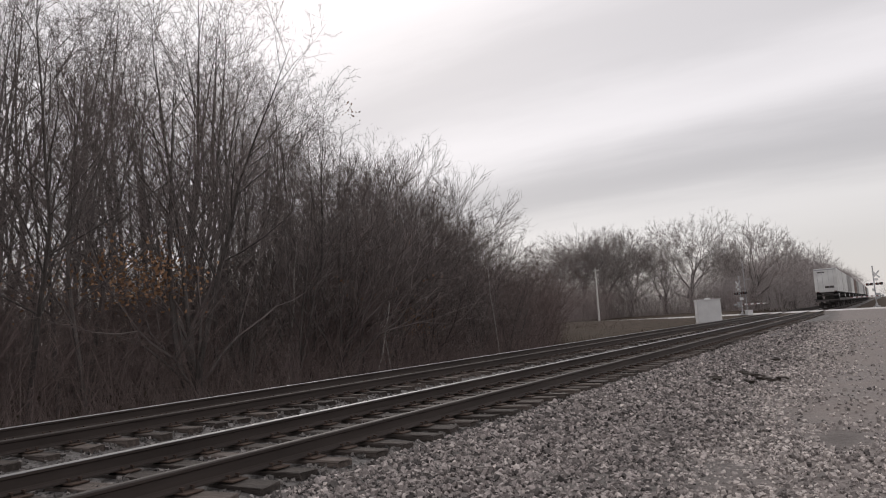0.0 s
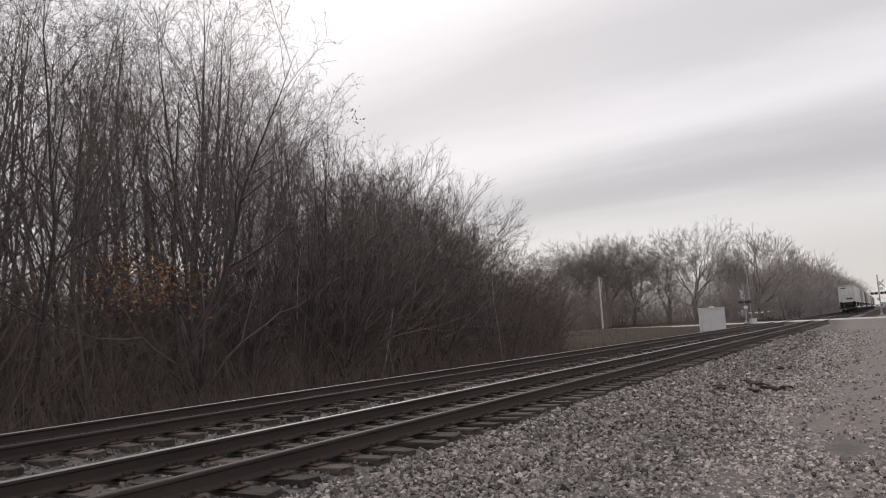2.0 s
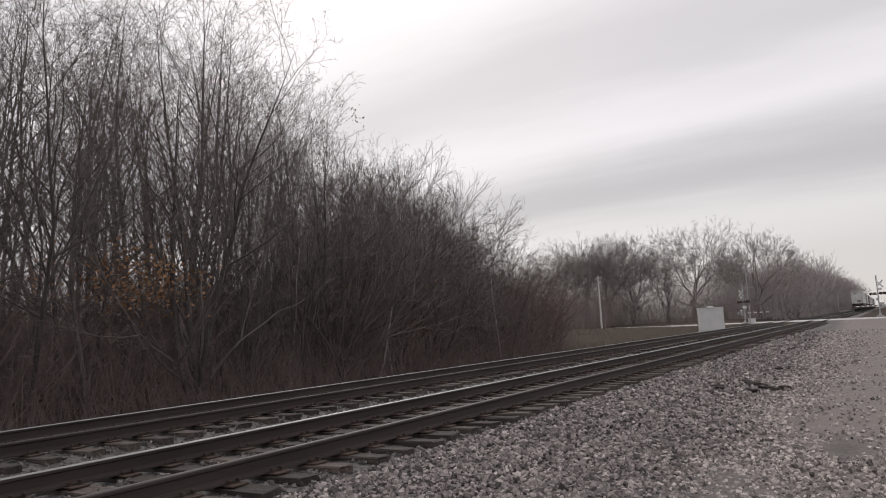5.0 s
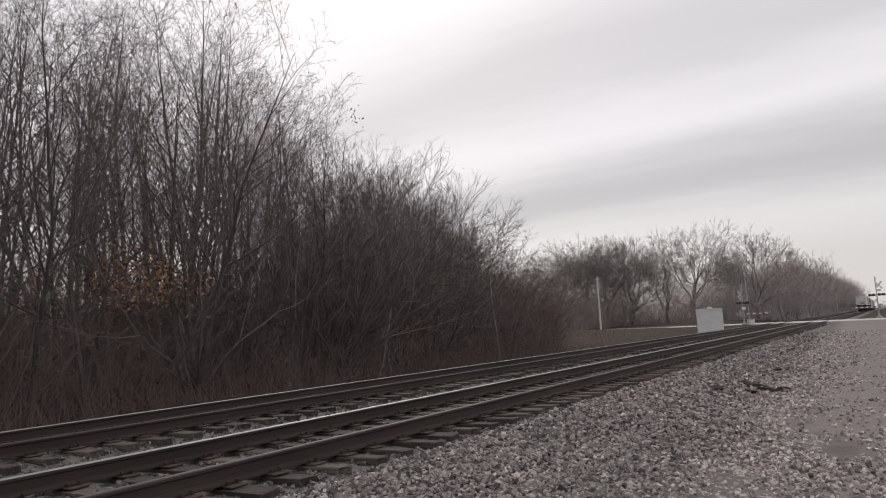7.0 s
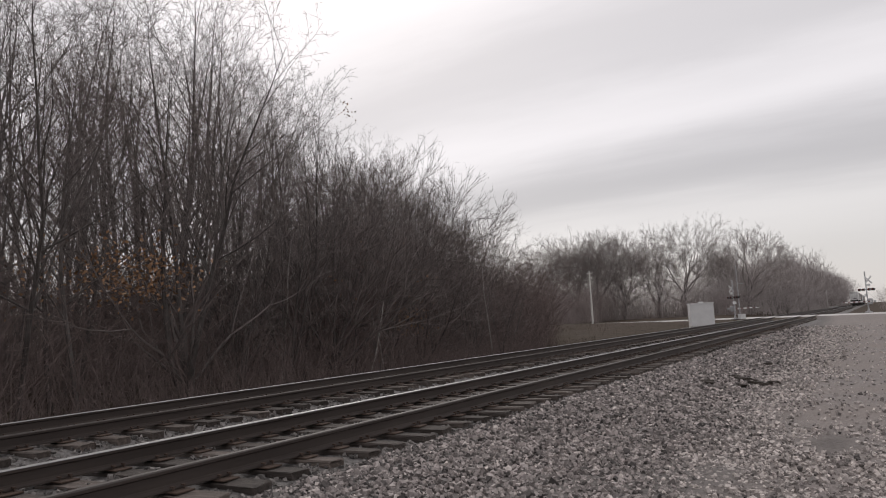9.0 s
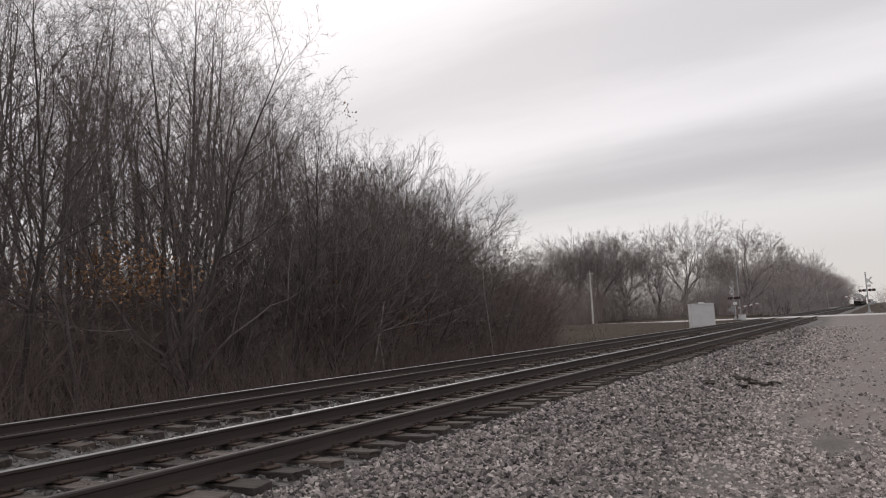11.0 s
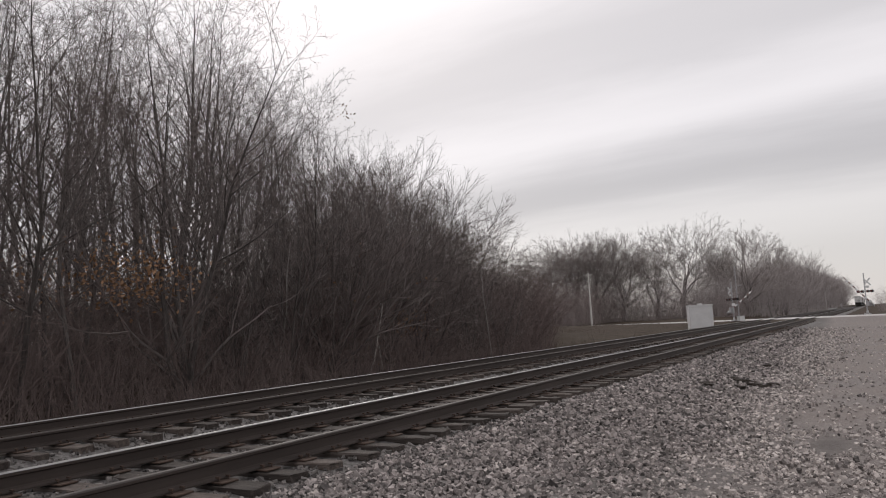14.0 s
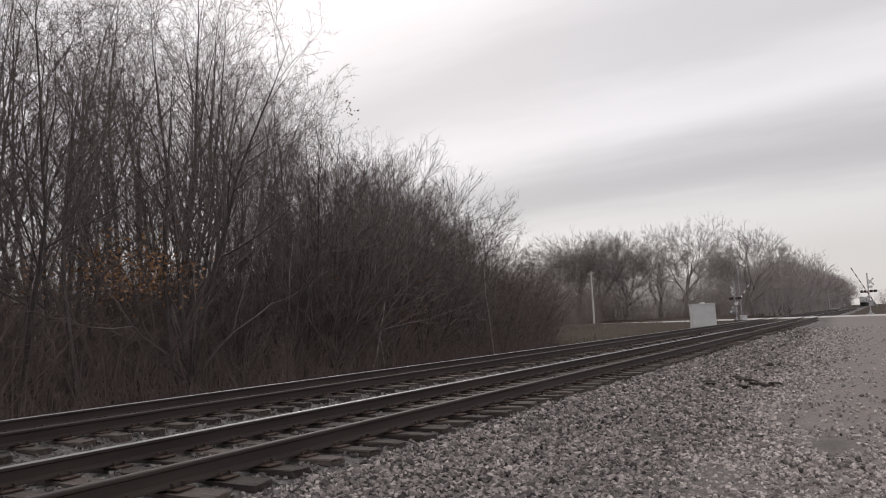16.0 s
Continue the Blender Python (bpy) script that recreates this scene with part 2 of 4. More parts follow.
# ---- mesh tools ----
class Geo:
    """Collects vertices and faces for one mesh."""

    def __init__(self):
        self.v, self.f, self.mi = [], [], []

    def add(self, vs, fs, mi=0):
        o = len(self.v)
        self.v += [tuple(p) for p in vs]
        self.f += [tuple(i + o for i in q) for q in fs]
        self.mi += [mi] * len(fs)
        return self

    def box(self, c, s, m=None, bev=0.0, mi=0):
        """A box with centre c and sizes s; bev cuts its edges."""
        bm = bmesh.new()
        bmesh.ops.create_cube(bm, size=1)
        for v in bm.verts:
            v.co = Vector((v.co.x * s[0], v.co.y * s[1], v.co.z * s[2]))
        if bev:
            bmesh.ops.bevel(bm, geom=list(bm.edges), offset=bev, segments=1, affect="EDGES")
        bm.verts.index_update()
        mm = Matrix.Translation(c) @ (m or Matrix())
        self.add([mm @ v.co for v in bm.verts], [[v.index for v in f.verts] for f in bm.faces], mi)
        bm.free()
        return self

    def tube(self, pts, rads, sides=6, cap=True, mi=0):
        """A round bar along points, with a radius at each."""
        pts = [Vector(p) for p in pts]
        vs, fs = [], []
        for i, p in enumerate(pts):
            d = (pts[min(i + 1, len(pts) - 1)] - pts[max(i - 1, 0)]).normalized()
            a = d.cross(Vector((0.31, 0.95, 0.02)) if abs(d.y) < 0.9 else Vector((1, 0, 0))).normalized()
            b = d.cross(a)
            for k in range(sides):
                w = 2 * math.pi * k / sides
                vs.append(p + (a * math.cos(w) + b * math.sin(w)) * rads[i])
        for i in range(len(pts) - 1):
            for k in range(sides):
                n = (k + 1) % sides
                fs.append((i * sides + k, i * sides + n, (i + 1) * sides + n, (i + 1) * sides + k))
        if cap:
            fs.append(tuple(reversed(range(sides))))
            fs.append(tuple(range((len(pts) - 1) * sides, len(pts) * sides)))
        return self.add(vs, fs, mi)

    def prism(self, outline, y0, y1, mi=0):
        """An outline in x, z drawn out along y."""
        n = len(outline)
        vs = [(x, y0, z) for x, z in outline] + [(x, y1, z) for x, z in outline]
        fs = [(i, (i + 1) % n, n + (i + 1) % n, n + i) for i in range(n)]
        fs += [tuple(reversed(range(n))), tuple(range(n, 2 * n))]
        return self.add(vs, fs, mi)

    def mesh(self, name, *mats, smooth=False):
        me = bpy.data.meshes.new(name)
        me.from_pydata(self.v, [], self.f)
        for m in mats:
            me.materials.append(m)
        if len(mats) > 1:
            me.polygons.foreach_set("material_index", self.mi)
        if smooth:
            me.polygons.foreach_set("use_smooth", [True] * len(me.polygons))
        me.update()
        return me


def part(name, geo, mat, parent, label="", m=None, smooth=False):
    me = geo if isinstance(geo, bpy.types.Mesh) else geo.mesh(name, *(mat if isinstance(mat, tuple) else (mat,)), smooth=smooth)
    ob = new(name, me)
    ob.parent = parent
    if m is not None:
        ob.matrix_basis = m
    if label:
        ob["label"] = label
    return ob


def thing(name, m, label, category, group="", kind=""):
    ob = new(name)
    ob.empty_display_size = 0.2
    ob.matrix_basis = m
    return tagged(ob, label, category, group, kind)


rng = random.Random(7)
# ---- the plan: y runs along the tracks towards the level crossing, x to the right of them ----
NEAR_TRACK, FAR_TRACK, HALF = -5.85, -9.99, 0.7525
ROAD_C, ROAD_TURN, ROAD_HALF = Vector((-6.0, 87.0, 0)), -42.0, 3.7
ROAD_DIR = Vector((math.cos(radians(ROAD_TURN)), math.sin(radians(ROAD_TURN)), 0))
ROAD_N = Vector((-ROAD_DIR.y, ROAD_DIR.x, 0))


def smooth(a, b, x):
    t = min(1, max(0, (x - a) / (b - a)))
    return t * t * (3 - 2 * t)


def ground_z(x, y):
    z = -0.16 + 0.05 * noise.noise((x * 0.25, y * 0.25, 0)) * (1 if abs(y) < 60 else 0)
    if x < -12:
        z += -0.30 * smooth(-12.4, -14.5, x) + 0.55 * smooth(-16, -24, x)
    if x > -4.6 and x < -2.4:
        z += 0.03 * smooth(-2.4, -4.4, x)
    z += 0.35 * smooth(60, 110, y) * smooth(-14, -22, x)
    r = (Vector((x, y, 0)) - ROAD_C).dot(ROAD_N)
    if abs(r) < 14:
        k = 1 - smooth(ROAD_HALF + 0.6, 12, abs(r))
        z = z * (1 - k) + 0.10 * k
    return z


def axis(lo, hi, fine_lo, fine_hi, step, grow=1.25):
    xs = list(np.arange(fine_lo, fine_hi + 1e-6, step))
    d = step
    while xs[-1] < hi:
        d *= grow
        xs.append(min(hi, xs[-1] + d))
    d = step
    while xs[0] > lo:
        d *= grow
        xs.insert(0, max(lo, xs[0] - d))
    return xs


def sheet(name, xs, ys, zfun, mat, parent=None):
    vs = [(x, y, zfun(x, y)) for y in ys for x in xs]
    n = len(xs)
    fs = [(j * n + i, j * n + i + 1, (j + 1) * n + i + 1, (j + 1) * n + i) for j in range(len(ys) - 1) for i in range(n - 1)]
    return part(name, Geo().add(vs, fs), mat, parent, smooth=True)


def build_ground():
    g = sheet("ground", axis(-2200, 2200, -30, 12, 0.6), axis(-1500, 2600, -21, 130, 0.9),
              lambda x, y: ground_z(x, y) - (0.15 if -4.2 < x < 13.0 and -19 < y < 77 else 0), M_LITTER)
    tagged(g, "brown leaf litter and dry soil under bare trees", "ground", kind="structure")
    lot = sheet("gravel_lot", list(np.arange(-4.75, 14.1, 0.5)), list(np.arange(-20, 79, 0.5)),
                lambda x, y: max(ground_z(x, y), -0.3) + 0.012 + 0.03 * noise.noise((x * 1.1, y * 1.1, 4)) - (0.25 if x > 13.6 or y < -19.6 or y > 78.2 else 0), M_LOT)
    tagged(lot, "grey gravel lot with worn dirt patches beside the track", "gravel", kind="structure")


def bed_z(x, y):
    """Top of the ballast: level with the cribs, a hollow between the tracks, shoulders at both sides."""
    c = min(abs(x - NEAR_TRACK), abs(x - FAR_TRACK))
    z = -0.05 - 0.02 * smooth(0.7, 1.1, c) - 0.07 * smooth(1.15, 1.5, c) + 0.02 * noise.noise((x * 2, y * 2, 9))
    if x > -4.9:
        z = max(z, -0.09 - 0.075 * smooth(-4.4, -3.2, x))
    if x < -11.5:
        z -= 0.55 * smooth(-11.5, -12.9, x)
    return z


def build_bed():
    b = sheet("ballast_bed", list(np.arange(-13.0, -3.0, 0.25)), axis(-20, 620, -12, 40, 0.3, 1.08), bed_z, M_BALLAST)
    tagged(b, "grey crushed stone ballast bed under two tracks", "ballast", kind="structure")


def stones(name, spots, label, mat):
    """Loose broken stones, each a dented block of twelve triangles."""
    r = np.random.RandomState(3)
    n = len(spots)
    cube = np.array([(-1, -1, -1), (1, -1, -1), (1, 1, -1), (-1, 1, -1), (-1, -1, 1), (1, -1, 1), (1, 1, 1), (-1, 1, 1)], float)
    quads = np.array([(0, 3, 2, 1), (4, 5, 6, 7), (0, 1, 5, 4), (1, 2, 6, 5), (2, 3, 7, 6), (3, 0, 4, 7)])
    p = np.array(spots)
    v = cube[None] * (1 + r.uniform(-0.45, 0.25, (n, 8, 3)))
    v *= p[:, None, 3:4] * 0.5 * r.uniform(0.55, 1.25, (n, 1, 3)) * np.array([1, 1, 0.75])
    q = r.normal(size=(n, 4))
    q /= np.linalg.norm(q, axis=1)[:, None]
    w, x, y, z = q.T
    rot = np.stack([np.stack([1 - 2 * (y * y + z * z), 2 * (x * y - z * w), 2 * (x * z + y * w)], -1),
                    np.stack([2 * (x * y + z * w), 1 - 2 * (x * x + z * z), 2 * (y * z - x * w)], -1),
                    np.stack([2 * (x * z - y * w), 2 * (y * z + x * w), 1 - 2 * (x * x + y * y)], -1)], 1)
    v = np.einsum("nij,nkj->nki", rot, v) + p[:, None, :3]
    f = (quads[None] + 8 * np.arange(n)[:, None, None]).reshape(-1, 4)
    me = bpy.data.meshes.new(name)
    me.from_pydata(v.reshape(-1, 3).tolist(), [], f.tolist())
    me.materials.append(mat)
    return tagged(new(name, me), label, "gravel", kind="stuff")


# ---- railway track ----
def rail_outline():
    half = [(0.0, 0.0), (0.076, 0.0), (0.076, 0.012), (0.03, 0.026), (0.010, 0.04), (0.010, 0.125), (0.034, 0.138), (0.036, 0.160)]
    return half, [(0.036, 0.160), (0.030, 0.1715), (0.0, 0.174)]


def build_track(cx, label, y0, shift, seed):
    r = random.Random(seed)
    t = thing("railway_track", pose(cx, 0, 0), label, "railway track", "railway tracks", "structure")
    half, head = rail_outline()
    body = [(x, z) for x, z in half] + [(-x, z) for x, z in reversed(half[1:])]
    top = [(0.036, 0.1602), (0.030, 0.1715), (0.012, 0.1735), (-0.012, 0.1735), (-0.030, 0.1715), (-0.036, 0.1602)]
    for s in (-1, 1):
        ra = part("rail", Geo().prism(body, -25, 620), M_RAIL, t, "rusty dark steel rail", pose(s * HALF, 0, 0.016))
        part("rail_head", Geo().prism(top, -25, 620), M_DULL, ra, "dull worn rail head")
        if s < 0:
            part("running_band", Geo().prism([(0.033, 0.1635), (0.0380, 0.1645), (0.0365, 0.1690), (0.0310, 0.1738), (0.016, 0.1757), (-0.010, 0.1757), (-0.014, 0.1725), (0.024, 0.1680)], -25, 620), M_HEAD, ra, "bright polished running band")
    meshes = []
    for k in range(7):
        g = Geo().box((0, 0, -0.09), (2.62, 0.225, 0.18), bev=0.012)
        g.v = [(x + r.uniform(-0.03, 0.03) * (abs(x) > 1.2), y + r.uniform(-0.012, 0.012), z + r.uniform(-0.012, 0.004)) for x, y, z in g.v]
        meshes.append(g.mesh("sleeper", M_TIE))
    pg = Geo().box((0, 0, 0.008), (0.36, 0.19, 0.016), bev=0.004)
    for sx in (-1, 1):
        for sy in (-0.055, 0.055):
            pg.tube([(sx * 0.098, sy, 0.0), (sx * 0.098, sy, 0.045)], [0.008, 0.008], 4)
            pg.box((sx * 0.088, sy, 0.048), (0.042, 0.024, 0.014))
    plate = pg.mesh("tie_plate", M_PLATE)
    y = y0
    n = 0
    far = Geo()
    while y < 230:
        m = pose(r.uniform(-0.07, 0.07), y + r.uniform(-0.03, 0.03), -0.004 + r.uniform(-0.006, 0.003), 0, 0, r.uniform(-1.6, 1.6))
        if n < 110:
            tie = part("sleeper", r.choice(meshes), None, t, "", m)
            for s in (-1, 1):
                part("tie_plate", plate, None, tie, "", pose(s * HALF - m.translation.x, 0, 0.002))
        else:
            far.box(m.translation + Vector((0, 0, -0.09)), (2.6, 0.225, 0.18))
        y += shift
        n += 1
    tagged(part("distant_sleepers", far, M_TIE, t), kind="stuff")
    return t


# ---- bare trees ----
def grow(rd, form):
    """Lists of tubes for a bare tree about one unit high: (points, radii, sides, level); leaders with side branches."""
    out = []

    def branch(p, d, length, rad, level, bend):
        seg = (8, 5, 2, 1, 1)[min(level, 4)]
        pts, rads, dirs = [p.copy()], [rad], [d.copy()]
        up = form["rise"][min(level, 4)]
        for i in range(seg):
            d = (d + Vector((rd.gauss(0, 1), rd.gauss(0, 1), rd.gauss(0, 1))) * bend + Vector((0, 0, up))).normalized()
            p = p + d * (length / seg)
            pts.append(p.copy())
            dirs.append(d.copy())
            rads.append(max(form["min"] * 0.7, rad * (1 - (0.80 if level else 0.95) * (i + 1) / seg)))
        out.append((pts, rads, (7, 4, 3, 3, 3)[min(level, 4)], level))
        if level >= form["levels"]:
            return
        n = form["count"][level]
        lo = form["start"][min(level, 4)]
        az = rd.uniform(0, 2 * math.pi)
        for k in range(n):
            f = lo + (1 - lo) * (k + rd.random()) / n
            x = f * seg
            i = min(int(x), seg - 1)
            q = pts[i].lerp(pts[i + 1], x - i)
            dd = dirs[i + 1]
            # buds sit by turns round the stem
            az += radians(137) + rd.gauss(0, 0.5)
            side = dd.orthogonal().normalized()
            side.rotate(Matrix.Rotation(az, 3, dd))
            ang = radians(rd.uniform(*form["angle"][min(level, 4)]))
            nd = (dd * math.cos(ang) + side * math.sin(ang)).normalized()
            taper = 1 - form["taper"][min(level, 4)] * f
            ln = length * rd.uniform(*form["ratio"][min(level, 4)]) * taper
            branch(q, nd, ln, max(rads[i] * rd.uniform(0.34, 0.56), form["min"]), level + 1, bend * 1.3)

    turn = rd.uniform(0, 6.3)
    for k in range(form["stems"]):
        lean = radians(rd.uniform(*form["lean"]))
        w = turn + 2 * math.pi * k / form["stems"] + rd.gauss(0, 0.3)
        d = Vector((math.sin(lean) * math.cos(w), math.sin(lean) * math.sin(w), math.cos(lean)))
        foot = Vector((math.cos(w), math.sin(w), 0)) * (form["rad"] * 0.9 if form["stems"] > 1 else 0)
        branch(foot, d, rd.uniform(0.8, 1.0) if k else 1.0, form["rad"] * rd.uniform(0.75, 1.0), 0, form["bend"])
    return out


def grow_forking(rd, form):
    """A round-headed tree: a short trunk, a few limbs, and each limb parting again and again."""
    out = []

    def fork(p, d, length, rad, depth, limb):
        seg = 3 if depth < 2 else 2 if depth < 4 else 1
        pts, rads = [p.copy()], [rad]
        for i in range(seg):
            d = (d + Vector((rd.gauss(0, 1), rd.gauss(0, 1), rd.gauss(0, 1))) * form["bend"] + Vector((0, 0, form["up"]))).normalized()
            p = p + d * (length / seg)
            pts.append(p.copy())
            rads.append(max(form["min"] * 0.8, rad * (1 - 0.28 * (i + 1) / seg)))
        last = depth >= form["depth"]
        out.append((pts, rads, 5 if depth < 2 else 4 if depth < 3 else 3, limb if depth < 1 else ("spike" if last else "thin")))
        if depth >= 2:
            # short side twigs
            for k in range(form["twigs"]):
                q = pts[0].lerp(pts[-1], rd.uniform(0.2, 1))
                v = (d + Vector((rd.gauss(0, 1), rd.gauss(0, 1), rd.gauss(0.15, 1))) * 0.75).normalized()
                out.append(([q, q + v * rd.uniform(0.03, 0.065)], [form["min"] * 0.8, 0], 3, "spike"))
        if last:
            return
        n = 2 if rd.random() < form["pairs"] else 3
        az = rd.uniform(0, 6.3)
        for k in range(n):
            side = d.orthogonal().normalized()
            side.rotate(Matrix.Rotation(az + 2 * math.pi * k / n + rd.gauss(0, 0.35), 3, d))
            ang = radians(rd.uniform(*form["part"])) * (0.6 if k == 0 else 1.15)
            fork(p, (d * math.cos(ang) + side * math.sin(ang)).normalized(), length * rd.uniform(0.70, 0.90) * (1.05 if k == 0 else 0.92),
                 max(rads[-1] * (0.82 if k == 0 else 0.64), form["min"]), depth + 1, limb)

    top = form["trunk"]
    pts = [Vector((rd.gauss(0, 0.006) * i, rd.gauss(0, 0.006) * i, top * i / 4)) for i in range(5)]
    out.append((pts, [form["rad"] * k for k in (1.35, 1.0, 0.93, 0.88, 0.8)], 8, "trunk"))
    n = form["limbs"]
    az = rd.uniform(0, 6.3)
    for k in range(n):
        f = 0.5 + 0.5 * k / (n - 1)
        lean = radians(form["spread"][0] + (form["spread"][1] - form["spread"][0]) * (1 - k / (n - 1)) + rd.gauss(0, 5))
        w = az + 2.4 * k
        d = Vector((math.sin(lean) * math.cos(w), math.sin(lean) * math.sin(w), math.cos(lean)))
        q = pts[0].lerp(pts[-1], f)
        fork(q, d, form["reach"] * rd.uniform(0.85, 1.1), form["rad"] * rd.uniform(0.42, 0.62), 0, k)
    return out


WOOD = dict(levels=4, stems=1, lean=(0, 4), rad=0.0088, bend=0.06, min=0.00046, count=(19, 8, 5, 2), start=(0.24, 0.18, 0.15, 0.2, 0.2),
            angle=((26, 52), (28, 56), (30, 62), (30, 65), (20, 60)), ratio=((0.30, 0.50), (0.34, 0.54), (0.36, 0.60), (0.45, 0.8), (0.5, 0.8)),
            taper=(0.55, 0.40, 0.3, 0.2, 0.2), rise=(0.035, 0.055, 0.035, 0.02, 0))
LITE = dict(WOOD, count=(14, 6, 4, 1), min=0.0005, start=(0.26, 0.18, 0.15, 0.2, 0.2))
CLUMP = dict(WOOD, stems=3, lean=(2, 8), rad=0.0092, bend=0.07, count=(13, 7, 4, 2), start=(0.34, 0.18, 0.15, 0.2, 0.2))
SHRUB = dict(WOOD, levels=3, stems=5, lean=(4, 30), rad=0.0085, bend=0.08, min=0.0012, count=(9, 6, 4), start=(0.08, 0.15, 0.15, 0.2, 0.2),
             ratio=((0.36, 0.62), (0.34, 0.56), (0.45, 0.75), (0.45, 0.7), (0.5, 0.8)))
OAK = dict(depth=7, trunk=0.27, limbs=7, spread=(8, 70), reach=0.195, rad=0.027, bend=0.09, up=0.035, part=(16, 40), pairs=0.74, twigs=2, min=0.0011)
ROUND = dict(depth=6, trunk=0.22, limbs=7, spread=(8, 48), reach=0.21, rad=0.015, bend=0.09, up=0.06, part=(13, 34), pairs=0.66, twigs=1, min=0.0009)
DOME = dict(depth=4, trunk=0.10, limbs=10, spread=(6, 62), reach=0.25, rad=0.015, bend=0.10, up=0.06, part=(15, 36), pairs=0.6, twigs=2, min=0.0022)


def spike(geo, p, q, w):
    """A twig: one slim three-sided spike."""
    u = (q - p).orthogonal().normalized() * w
    v = (q - p).normalized().cross(u)
    geo.add([p + u, p - u * 0.5 + v * 0.87, p - u * 0.5 - v * 0.87, q], [(0, 1, 3), (1, 2, 3), (2, 0, 3)])


def tree_meshes(seed, form, height, bark, twig):
    rd = random.Random(seed)
    forking = "depth" in form
    parts_ = grow_forking(rd, form) if forking else grow(rd, form)
    s = height / max(p.z for pts, *_ in parts_ for p in pts)
    a, b, limbs = Geo(), Geo(), {}
    for pts, rads, sides, level in parts_:
        pts, rads = [p * s for p in pts], [r * s for r in rads]
        if level == "spike" or (not forking and level >= 3):
            spike(b, pts[0], pts[-1], rads[0])
        elif level == "thin" or (not forking and level == 2):
            b.tube(pts, rads, min(sides, 4), cap=False)
        elif level == "trunk" or not forking:
            a.tube(pts, rads, sides, cap=False)
        else:
            (limbs.setdefault(level, Geo()) if form is OAK else a).tube(pts, rads, sides, cap=False)
    return a.mesh("trunk", bark, smooth=True), b.mesh("crown", twig), [g.mesh("limb", bark, smooth=True) for g in limbs.values()]


def make_tree(name, meshes, m, label, group, scale=1.0):
    t = thing(name, m @ Matrix.Diagonal((scale, scale, scale, 1)), label, "tree", group)
    part("trunk", meshes[0], None, t)
    part("crown", meshes[1], None, t)
    for me in meshes[2]:
        part("limb", me, None, t)
    return t


def wood_height(x, y):
    """Height of the wood: tall by the open track, lower towards the road."""
    d = math.hypot(x, y)
    b = y / max(1.0, -x)
    # canopy's rise seen from the trackside, by how far along the wood one looks
    k = np.interp(b, [0.0, 0.5, 0.86, 1.0, 1.06, 1.15, 1.26, 1.43, 1.64, 1.83, 1.96, 2.11, 2.29, 2.38, 2.46, 2.6],
                  [0.60, 0.57, 0.53, 0.485, 0.435, 0.380, 0.322, 0.272, 0.225, 0.175, 0.14, 0.108, 0.082, 0.055, 0.01, -0.03])
    return max(0.3, k * d + 1.3)


